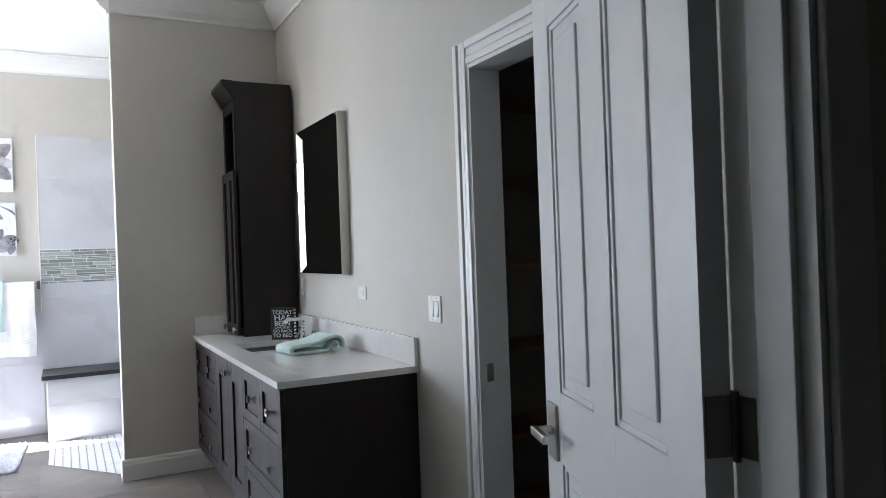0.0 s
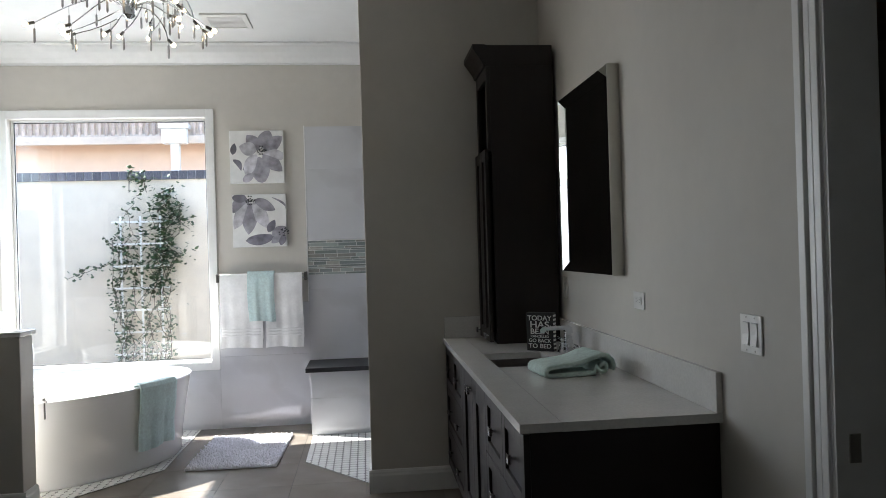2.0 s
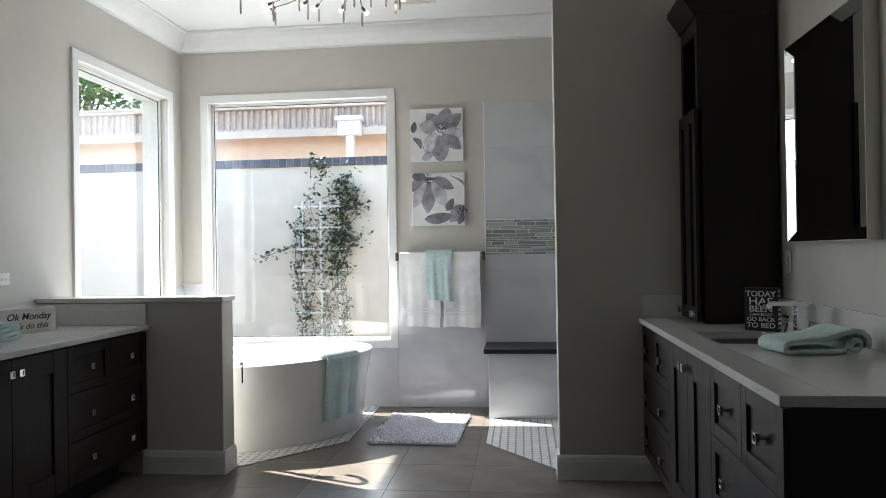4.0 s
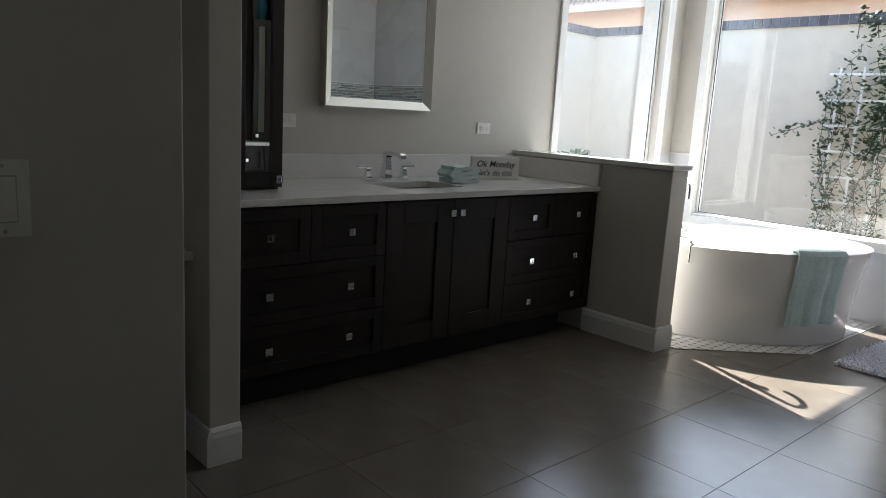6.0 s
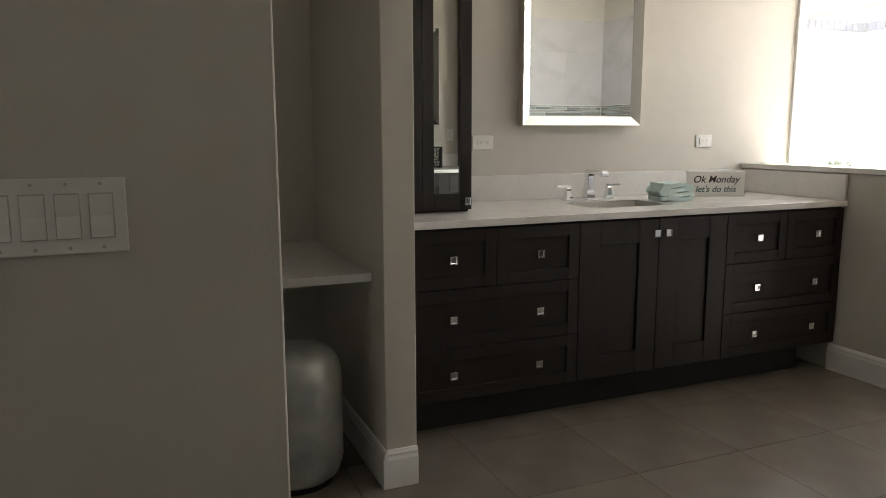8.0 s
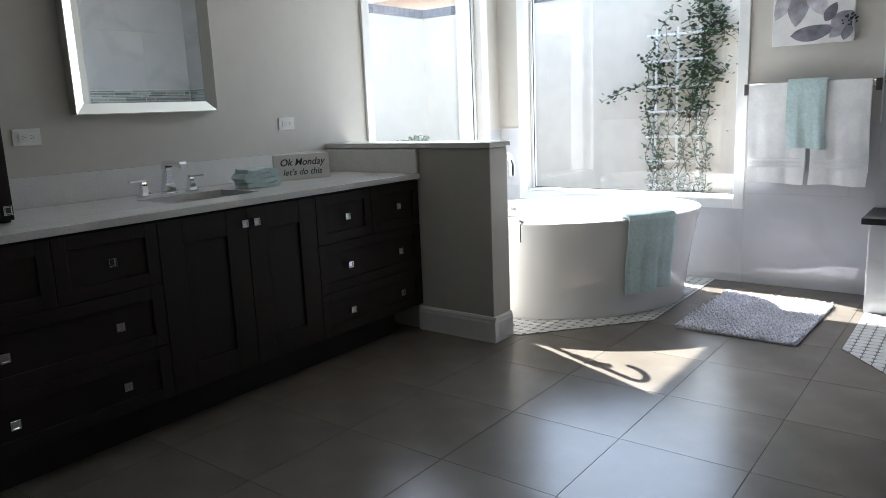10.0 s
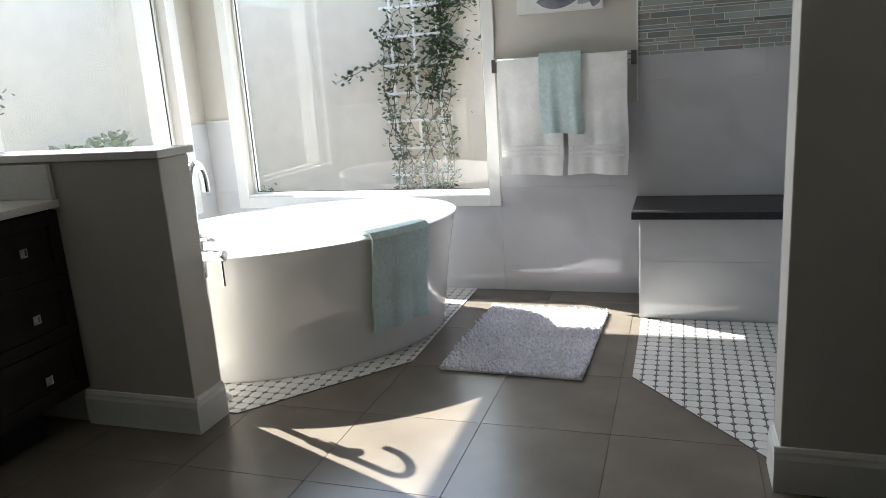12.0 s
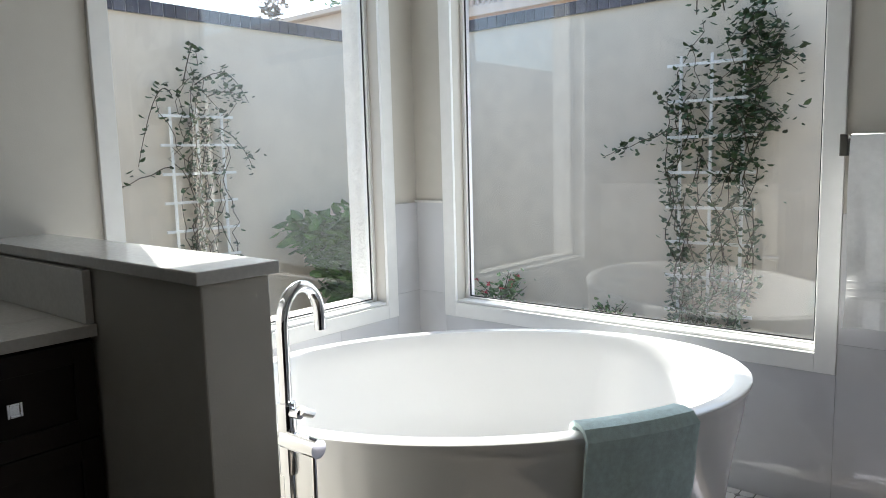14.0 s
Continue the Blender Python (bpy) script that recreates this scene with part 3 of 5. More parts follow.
def faucet(loc, rz):
    """Widespread set: a squared spout and two lever handles."""
    f = thing("basin_faucet", "polished chrome widespread faucet with square spout", "faucet", loc, rz, "basin faucets")
    bm = bmesh.new()
    box(bm, -0.028, 0.028, -0.026, 0.026, 0, 0.008, bevel=0.002)
    for k in range(6):
        s = 0.021 - 0.0016 * k
        box(bm, -s + 0.004 * k * 0.3, s + 0.004 * k * 0.3, -s, s, 0.008 + 0.017 * k, 0.0255 + 0.017 * k, bevel=0.001)
    prism(bm, [(-0.012, 0.105), (-0.010, 0.128), (0.004, 0.140), (0.115, 0.136), (0.126, 0.126), (0.126, 0.110), (0.108, 0.110), (0.104, 0.120), (0.022, 0.120), (0.016, 0.105)], "y", -0.015, 0.015)
    part("spout", bm, M_CHROME, f)
    for s in (-1, 1):
        bm = bmesh.new()
        y = s * 0.105
        lathe(bm, [(0.027, 0), (0.027, 0.006), (0.02, 0.018), (0.014, 0.045), (0.016, 0.052), (0.010, 0.06)], 0, y, 4, rot=math.pi / 4)
        box(bm, -0.008, 0.008, y - (0.012 if s > 0 else 0.058), y + (0.058 if s > 0 else 0.012), 0.060, 0.070, bevel=0.002)
        part("handle", bm, M_CHROME, f)
    f.scale = (1.18, 1.18, 1.12)
    return f


faucet((W + 0.15, 4.185, 0.9005), 0)
faucet((E - 0.13, VE1 - 0.95, 0.9235), 180)


def tower(name, label, loc, rz, width, depth):
    """Tall cabinet on the counter: mirrored doors below, an open niche above, a crown on top."""
    t = thing(name, label, "tall cabinet", loc, rz)
    z0, zs, z1 = 0.0, 1.085, 1.575
    part("side_panel", B(0, depth - 0.02, 0, 0.02, z0, z1), M_WOOD, t)
    part("side_panel", B(0, depth - 0.02, width - 0.02, width, z0, z1), M_WOOD, t)
    part("back_panel", B(0.001, 0.012, 0.02, width - 0.02, z0, z1), M_WOOD, t)
    part("shelf", B(0.012, depth - 0.03, 0.02, width - 0.02, zs - 0.01, zs + 0.01), M_WOOD, t)
    part("shelf", B(0.012, depth - 0.03, 0.02, width - 0.02, 0.0, 0.03), M_WOOD, t)
    bm = bmesh.new()
    box(bm, depth - 0.02, depth, 0, 0.045, zs + 0.01, z1, bevel=0.001)
    box(bm, depth - 0.02, depth, width - 0.045, width, zs + 0.01, z1, bevel=0.001)
    box(bm, depth - 0.02, depth - 0.0003, 0.045, width - 0.045, z1 - 0.07, z1, bevel=0.001)
    part("face_frame", bm, M_WOOD, t)
    for y0, y1, ky in ((0.002, width / 2 - 0.001, 0.03), (width / 2 + 0.001, width - 0.002, width - 0.03)):
        bm = bmesh.new()
        f, s = depth - 0.001, 0.052
        za, zb = 0.012, zs + 0.02
        box(bm, f, f + 0.02, y0, y0 + s, za, zb, bevel=0.0015)
        box(bm, f, f + 0.02, y1 - s, y1, za, zb, bevel=0.0015)
        box(bm, f, f + 0.0197, y0 + s, y1 - s, za, za + 0.07, bevel=0.0015)
        box(bm, f, f + 0.0197, y0 + s, y1 - s, zb - 0.06, zb, bevel=0.0015)
        d = part("door", bm, M_WOOD, t)
        part("mirror_panel", B(f + 0.002, f + 0.008, y0 + s, y1 - s, za + 0.07, zb - 0.06), M_MIRROR, d, "inset mirror panel")
        part("knob", knob(bmesh.new(), ky, 0.05, f + 0.02), M_CHROME, d, "square polished knob")
    bm = bmesh.new()
    prof = [(0.0, z1), (0.012, z1), (0.018, z1 + 0.02), (0.04, z1 + 0.055), (0.062, z1 + 0.085), (0.072, z1 + 0.10), (0.072, z1 + 0.125), (0.0, z1 + 0.125)]
    prism(bm, [(depth + u, v) for u, v in prof], "y", -0.0, width + 0.0)
    part("crown", bm, M_WOOD, t)
    part("top", B(0, depth, 0, width, z1 + 0.001, z1 + 0.12), M_WOOD, t)
    return t


tower("tower_cabinet", "espresso tower cabinet with mirrored doors on the counter", (W + 0.022, 2.92, 0.9005), 0, 0.46, 0.415)
tower("tower_cabinet", "espresso tower cabinet with crown moulding on the counter", (E - 0.022, STUB_Y - 0.026, 0.9235), 180, 0.36, 0.385)
vb = lathe(bmesh.new(), [(0.03, 0), (0.045, 0.01), (0.068, 0.10), (0.075, 0.17), (0.055, 0.25), (0.028, 0.30), (0.034, 0.33), (0.028, 0.331), (0.02, 0.30)], E - 0.2, STUB_Y - 0.21, 24)
bmesh.ops.translate(vb, verts=vb.verts, vec=(0, 0, 2.0195))
solid("vase", vb, M_VASE, "tall blue glass vase in the cabinet niche", "vase", smooth=True)


def wall_mirror(label, loc, rz, width, height):
    """Bevelled mirror in a wide mirrored frame. Local x leaves the wall."""
    m = thing("wall_mirror", label, "mirror", loc, rz, "wall mirrors")
    part("backing", B(0.001, 0.022, 0, width, 0, height), M_SILVER, m)
    part("glass", B(0.0225, 0.027, 0.046, width - 0.046, 0.046, height - 0.046), M_MIRROR, m, "plain mirror glass")
    for y0, y1, z0, z1 in ((-0.003, 0, -0.003, height + 0.003), (width, width + 0.003, -0.003, height + 0.003), (0, width, -0.003, 0), (0, width, height, height + 0.003)):
        part("side_band", B(0.001, 0.053, y0, y1, z0, z1), M_SILVER, m, "silver outer edge")
    w = 0.046
    out, inn = (0, width, 0, height), (w, width - w, w, height - w)
    corners_o = [(out[0], out[2]), (out[1], out[2]), (out[1], out[3]), (out[0], out[3])]
    corners_i = [(inn[0], inn[2]), (inn[1], inn[2]), (inn[1], inn[3]), (inn[0], inn[3])]
    for i in range(4):
        j = (i + 1) % 4
        bm = bmesh.new()
        ring = []
        for (y, z), x in ((corners_o[i], 0.022), (corners_o[i], 0.054), (corners_i[i], 0.030), (corners_i[i], 0.022)):
            ring.append(bm.verts.new((x, y, z)))
        end = []
        for (y, z), x in ((corners_o[j], 0.022), (corners_o[j], 0.054), (corners_i[j], 0.030), (corners_i[j], 0.022)):
            end.append(bm.verts.new((x, y, z)))
        for k in range(4):
            bm.faces.new((ring[k], ring[(k + 1) % 4], end[(k + 1) % 4], end[k]))
        bm.faces.new(ring)
        bm.faces.new(list(reversed(end)))
        part("frame_strip", bm, M_MIRROR, m, "sloping mirrored frame strip")
    return m


wall_mirror("large silver-framed wall mirror above the vanity", (W, 3.85, 1.282), 0, 0.72, 0.89)
wall_mirror("large silver-framed wall mirror above the vanity", (E, 4.79, 1.335), 180, 0.79, 0.915)


def outlet(loc, rz, gangs, kind_, label):
    """Cover plate with rockers or a socket. Local x leaves the wall, y runs along it."""
    w = 0.07 + 0.046 * (gangs - 1)
    o = thing("light_switch" if kind_ == "switch" else "wall_outlet", label, "switch" if kind_ == "switch" else "outlet", loc, rz)
    part("cover_plate", B(0.0005, 0.006, -w / 2, w / 2, -0.057, 0.057, bevel=0.002), M_PLATE, o)
    for g in range(gangs):
        y = (g - (gangs - 1) / 2) * 0.046
        if kind_ == "switch":
            part("rocker_frame", B(0.006, 0.0072, y - 0.0175, y + 0.0175, -0.0345, 0.0345), M_WGROUT, o)
            bm = bmesh.new()
            prism(bm, [(0.007, -0.032), (0.013, -0.032), (0.008, 0.0), (0.009, 0.032), (0.007, 0.032)], "y", y - 0.0155, y + 0.0155)
            part("rocker", bm, M_PLATE, o)
            for z in (-0.048, 0.048):
                part("screw", lathe(bmesh.new(), [(0.003, 0), (0.003, 0.001)], 0, 0, 8), M_NICKEL, o).matrix_basis = pose(0.006, y, z, 0, 90, 0)
        else:
            part("socket", B(0.006, 0.009, -0.0165, 0.0165, -0.033, 0.033, bevel=0.001), M_PLATE, o)
            for z in (-0.017, 0.017):
                for dy in (-0.006, 0.006):
                    part("slot", B(0.0088, 0.0093, dy - 0.001, dy + 0.001, z - 0.004, z + 0.004), M_BLACK, o)
                part("slot", B(0.0088, 0.0093, -0.0018, 0.0018, z - 0.011, z - 0.0075), M_BLACK, o)
    return o


def turned(o):
    """Lay a cover plate on its side."""
    o.matrix_basis = o.matrix_basis @ pose(0, 0, 0, 90, 0, 0)
    return o


turned(outlet((W, 5.06, 1.195), 0, 1, "outlet", "white wall outlet above the counter"))
turned(outlet((W, 3.65, 1.195), 0, 1, "outlet", "white wall outlet above the counter"))
turned(outlet((E, 3.83, 1.235), 180, 1, "outlet", "white wall outlet above the counter"))
outlet((E, 4.93, 1.235), 180, 1, "outlet", "white wall outlet beside the tower cabinet")
outlet((E, 2.965, 1.195), 180, 2, "switch", "white double rocker switch beside the closet door")
outlet((SW_X, 1.928, 1.114), 0, 4, "switch", "white four-gang rocker switch plate")

# ---- desk niche ----
solid("desk_top", B(W, -1.40, 1.48, 2.785, 0.722, 0.752, bevel=0.002), M_QUARTZ, "white quartz desk top built into the niche", "desk")
bn = thing("trash_bin", "mottled grey rounded metal bin under the desk", "bin", (-1.47, 2.51, 0))
part("body", lathe(bmesh.new(), [(0.13, 0.02), (0.155, 0.04), (0.17, 0.09), (0.17, 0.40), (0.16, 0.45), (0.13, 0.485), (0.08, 0.50), (0.0, 0.502)], 0, 0, 32), M_BIN, bn, smooth=True)
part("foot_ring", lathe(bmesh.new(), [(0.125, 0), (0.13, 0.0), (0.13, 0.022), (0.12, 0.022)], 0, 0, 32), M_DARK, bn)


# ---- counter things ----
def folded_towel(name, label, loc, rz, w, d, h, layers, material):
    """Layers of cloth folded over at one side, slightly uneven."""
    bm = bmesh.new()
    n, m = 18, 10
    t = h / layers
    rows = []
    path = []
    for k in range(layers):
        z = t * (k + 0.5)
        xs = [i / (n - 1) for i in range(n)]
        for u in (xs if k % 2 == 0 else xs[::-1]):
            path.append(((u - 0.5) * w * (1 - 0.03 * k), z + 0.004 * math.sin(u * 7 + k)))
        if k < layers - 1:
            e = path[-1][0] + math.copysign(t * 0.45, path[-1][0])
            path.append((e, z + t * 0.5))
    outer = []
    for i, (x, z) in enumerate(path):
        x0, z0 = path[max(i - 1, 0)]
        x1, z1 = path[min(i + 1, len(path) - 1)]
        dx, dz = x1 - x0, z1 - z0
        l = math.hypot(dx, dz) or 1
        outer.append(((x - dz / l * t * 0.46, z + dx / l * t * 0.46), (x + dz / l * t * 0.46, z - dx / l * t * 0.46)))
    for j in range(m):
        v = j / (m - 1) - 0.5
        wob = 0.004 * math.sin(j * 1.7)
        s = 1 - 0.25 * max(0, abs(v) - 0.42)
        rows.append([[bm.verts.new((p[0] * s + wob, v * d, max(0.0, p[1]))) for p in pair] for pair in outer])
    for a, b in zip(rows, rows[1:]):
        for i in range(len(outer) - 1):
            for k in (0, 1):
                bm.faces.new((a[i][k], a[i + 1][k], b[i + 1][k], b[i][k]))
        for i in (0, len(outer) - 1):
            bm.faces.new((a[i][0], a[i][1], b[i][1], b[i][0]))
    for a in (rows[0], rows[-1]):
        for i in range(len(outer) - 1):
            bm.faces.new((a[i][0], a[i + 1][0], a[i + 1][1], a[i][1]))
    ob = solid(name, bm, material, label, "towel", smooth=True)
    ob.matrix_basis = pose(*loc, 0, 0, rz)
    return ob


folded_towel("folded_towel", "aqua hand towel folded on the counter", (-1.955, 4.545, 0.901), 78, 0.165, 0.15, 0.09, 4, M_TOWELT)


def rolled_towel(name, label, loc, rz, depth, material):
    """A cloth laid flat, folded back over itself and rolled in at one end."""
    t = 0.017
    path = [(0.098 + r * math.cos(a), 0.036 + r * math.sin(a)) for r, a in ((0.006 + 0.021 * k / 20, 2.0 - 7.0 * k / 20 + 1.72) for k in range(21))]
    path += [(0.06 - 0.2 * k / 9, 0.010 + 0.001 * math.sin(k * 2.0)) for k in range(10)]
    path += [(-0.14 - 0.016 * math.sin(math.pi * k / 6), 0.026 - 0.016 * math.cos(math.pi * k / 6)) for k in range(1, 6)]
    path += [(-0.135, 0.043), (-0.09, 0.047), (-0.04, 0.050), (0.0, 0.055), (0.035, 0.066), (0.065, 0.078), (0.095, 0.084), (0.122, 0.078), (0.142, 0.060), (0.148, 0.038), (0.142, 0.018)]
    bm = bmesh.new()
    m = 12
    rows = []
    for j in range(m):
        v = j / (m - 1) - 0.5
        wob = 0.004 * math.sin(j * 1.3)
        rows.append([bm.verts.new((x + wob * (1 + x * 4), v * depth + 0.004 * math.sin(i * 0.7), max(0.001 + t * 0.5, z))) for i, (x, z) in enumerate(path)])
    for p, q in zip(rows, rows[1:]):
        for i in range(len(path) - 1):
            bm.faces.new((p[i], p[i + 1], q[i + 1], q[i]))
    ob = solid(name, bm, material, label, "towel", smooth=True)
    ob.matrix_basis = pose(*loc, 0, 0, rz)
    md = ob.modifiers.new("thickness", "SOLIDIFY")
    md.thickness, md.offset = t, 0.0
    return ob


rolled_towel("folded_towel", "pale mint hand towel folded and rolled on the counter", (1.745, 3.99, 0.924), 8, 0.20, M_TOWELM)


def lettering(text, size, parent, m, material, name="lettering", squash=1.0, slant=0.0):
    c = bpy.data.curves.new("lettering", "FONT")
    c.body, c.size, c.align_x, c.extrude = text, size, "CENTER", 0.0006
    c.offset = size * 0.012
    tmp = new("lettering_source", c)
    bpy.context.view_layer.update()
    me = bpy.data.meshes.new_from_object(tmp.evaluated_get(bpy.context.evaluated_depsgraph_get()))
    bpy.data.objects.remove(tmp)
    me.transform(Matrix(((squash, slant, 0, 0), (0, 1, 0, 0), (0, 0, 1, 0), (0, 0, 0, 1))))
    me.materials.clear()
    me.materials.append(material)
    ob = new(name, me)
    ob.parent = parent
    ob.matrix_basis = m
    return ob


FACE_X = Matrix(((0, 0, 1, 0), (1, 0, 0, 0), (0, 1, 0, 0), (0, 0, 0, 1)))
sg = thing("counter_sign", "whitewashed wooden sign with dark brush lettering", "sign", (-2.045, 4.925, 0.9005), -23)
part("board", B(-0.012, 0.012, -0.155, 0.155, 0, 0.135, bevel=0.002), M_SIGN, sg)
lettering("Ok Monday", 0.052, sg, pose(0.0125, 0, 0.075) @ FACE_X, M_INK, slant=0.25)
lettering("let's do this", 0.047, sg, pose(0.0125, 0.0, 0.024) @ FACE_X, mat("teal_ink", (0.05, 0.11, 0.11), 0.7), slant=0.25)
bs = thing("box_sign", "black box sign with white block lettering", "sign", (1.785, 4.68, 0.9235), 180 + 52)
part("board", B(-0.02, 0.02, -0.075, 0.075, 0, 0.20, bevel=0.002), M_BLACK, bs)
for text, size, z, sq in (("TODAY", 0.036, 0.160, 1.1), ("HAS", 0.048, 0.122, 1.25), ("BEEN", 0.040, 0.089, 1.15), ("CANCELLED", 0.017, 0.071, 1.1), ("GO BACK", 0.026, 0.046, 1.1), ("TO BED", 0.032, 0.016, 1.15)):
    lettering(text, size, bs, pose(0.0205, 0, z) @ FACE_X, M_LETTER, squash=sq)
for k in range(9):
    part("edge_stripe", B(-0.016, 0.016, 0.0745, 0.0765, 0.012 + 0.021 * k, 0.022 + 0.021 * k), M_LETTER, bs)

# ---- tub ----
TUB_C, TUB_ROT, TUB_H = (-1.22, 6.42), radians(45), 0.58
# half length, half width and height up the outside: the ends flare more than the sides
TUB_SIDE = [(0.735, 0.545, 0.0055), (0.748, 0.556, 0.008), (0.753, 0.560, 0.03), (0.768, 0.566, 0.18), (0.798, 0.575, 0.36), (0.832, 0.584, 0.51), (0.843, 0.588, 0.556), (0.850, 0.592, 0.566), (0.850, 0.592, 0.576), (0.845, 0.587, TUB_H)]
TUB_BOWL = [(0.800, 0.545, TUB_H), (0.791, 0.537, 0.573), (0.765, 0.515, 0.50), (0.715, 0.475, 0.30), (0.655, 0.425, 0.19), (0.56, 0.36, 0.145), (0.25, 0.16, 0.135), (0.017, 0.012, 0.132)]


def tub_point(angle, a, b):
    x, y = a * math.cos(angle), b * math.sin(angle)
    c, s = math.cos(TUB_ROT), math.sin(TUB_ROT)
    return TUB_C[0] + x * c - y * s, TUB_C[1] + x * s + y * c


def tub_shell(bm, n=112):
    rings = [[bm.verts.new((*tub_point(2 * math.pi * i / n, a, b), z)) for i in range(n)] for a, b, z in TUB_SIDE + TUB_BOWL]
    for p, q in zip(rings, rings[1:]):
        for i in range(n):
            bm.faces.new((p[i], p[(i + 1) % n], q[(i + 1) % n], q[i]))
    bm.faces.new(list(reversed(rings[0])))
    bm.faces.new(rings[-1])
    return bm


def rim(angle, off, z):
    """A point outside the tub at a height, off metres out from its side."""
    for (a0, b0, z0), (a1, b1, z1) in zip(TUB_SIDE, TUB_SIDE[1:]):
        if z <= z1:
            break
    u = min(1.0, max(0.0, (z - z0) / (z1 - z0)))
    return tub_point(angle, a0 + (a1 - a0) * u + off, b0 + (b1 - b0) * u + off)


tub = thing("bathtub", "white freestanding oval acrylic bathtub", "bathtub")
part("shell", tub_shell(bmesh.new()), M_ACRYLIC, tub, smooth=True)
part("drain", lathe(bmesh.new(), [(0.035, 0.133), (0.035, 0.138), (0.0, 0.14)], TUB_C[0], TUB_C[1], 20), M_CHROME, tub)


def draped(name, label, a0, a1, drop, material):
    """A towel laid over the tub's rim between two angles."""
    bm = bmesh.new()
    prof2 = [(-0.082, 0.44), (-0.066, 0.52), (-0.055, 0.582), (-0.04, 0.592), (-0.012, 0.594), (0.008, 0.590), (0.017, 0.572), (0.019, 0.54)]
    prof2 += [(0.019 + 0.004 * math.sin(k * 1.1), 0.54 - (0.54 - drop) * (k + 1) / 9) for k in range(9)]
    n = 24
    grid = []
    for i in range(n + 1):
        row = []
        for j, (off, z) in enumerate(prof2):
            hang = max(0, j - 6) / (len(prof2) - 7)
            a = a0 + (a1 - a0) * i / n + 0.035 * hang * (i / n - 0.35)
            fold = 0.010 * hang * (0.6 + math.sin(i * 0.62 + 0.8) + 0.4 * math.sin(i * 1.45))
            x, y = rim(a, off + max(-0.008, fold), z)
            row.append(bm.verts.new((x, y, z - (0.010 * math.sin(i * 0.28) if hang > 0.8 else 0))))
        grid.append(row)
    for p, q in zip(grid, grid[1:]):
        for j in range(len(prof2) - 1):
            bm.faces.new((p[j], q[j], q[j + 1], p[j + 1]))
    geo = bm.faces[:]
    bmesh.ops.recalc_face_normals(bm, faces=geo)
    bmesh.ops.solidify(bm, geom=geo, thickness=-0.014)
    return solid(name, bm, material, label, "towel", smooth=True)


draped("bath_towel", "aqua bath towel draped over the tub rim", radians(-79), radians(-56), 0.15, M_TOWELT)

FX, FY = -1.195, 5.615
tf = thing("tub_filler", "floor-standing chrome gooseneck tub filler", "tub faucet", (FX, FY, 0.006), 12)
part("base_flange", lathe(bmesh.new(), [(0.045, 0), (0.045, 0.012), (0.025, 0.03), (0.018, 0.034)], 0, 0, 24), M_CHROME, tf, smooth=True)
bm = bmesh.new()
arc = [(0, 0, 0.03), (0, 0, 0.5), (0, 0, 0.885)]
arc += [(0, 0.07 - 0.07 * math.cos(math.pi * k / 14), 0.885 + 0.085 * math.sin(math.pi * k / 14)) for k in range(1, 15)]
arc += [(0, 0.14, 0.85)]
tube(bm, arc, 0.015, 14)
part("riser", bm, M_CHROME, tf, smooth=True)
part("collar", lathe(bmesh.new(), [(0.021, 0.53), (0.023, 0.535), (0.023, 0.70), (0.021, 0.705)], 0, 0, 20), M_CHROME, tf, smooth=True)
bm = bmesh.new()
tube(bm, [(0, -0.01, 0.62), (0.115, -0.03, 0.62)], 0.022, 18)
tube(bm, [(0.10, -0.03, 0.61), (0.10, -0.032, 0.50)], 0.006, 8)
part("mixer_handle", bm, M_CHROME, tf)
bm = bmesh.new()
tube(bm, [(0.0, 0, 0.68), (0.05, -0.01, 0.685)], 0.011, 12)
tube(bm, [(0.05, -0.01, 0.695), (0.05, 0.03, 0.675)], 0.012, 10)
part("diverter", bm, M_CHROME, tf)

# ---- bench, towels, pictures ----
bench = thing("shower_bench", "marble-tiled shower bench with a dark stone seat", "bench", kind="structure")
part("body", B(SHX + 0.032, E, 6.868, N - 0.013, 0, 0.512), M_WGROUT, bench)
for z0, z1 in ((0.0055, 0.30), (0.301, 0.5135)):
    part("front_tile", B(SHX + 0.03, E, 6.860, 6.868, z0, z1, bevel=0.0008), M_MARBLE, bench)
    part("end_tile", B(SHX + 0.024, SHX + 0.032, 6.868, N - 0.013, z0, z1, bevel=0.0008), M_MARBLE, bench)
part("seat_slab", B(SHX - 0.01, E, 6.820, N - 0.013, 0.515, 0.55, bevel=0.003), M_SLAB, bench, "dark polished stone slab")

TB_Y = N - 0.085
tb = thing("towel_bar", "chrome double towel bar on the wall", "towel bar")
for y, z in ((TB_Y, 1.30), (TB_Y + 0.035, 1.27)):
    part("bar", tube(bmesh.new(), [(-0.37, y, z), (0.37, y, z)], 0.008, 12), M_CHROME, tb)
for x in (-0.365, 0.365):
    part("bracket", B(x - 0.012, x + 0.012, TB_Y - 0.012, N, 1.245, 1.315, bevel=0.003), M_BRONZE, tb, "dark bracket")


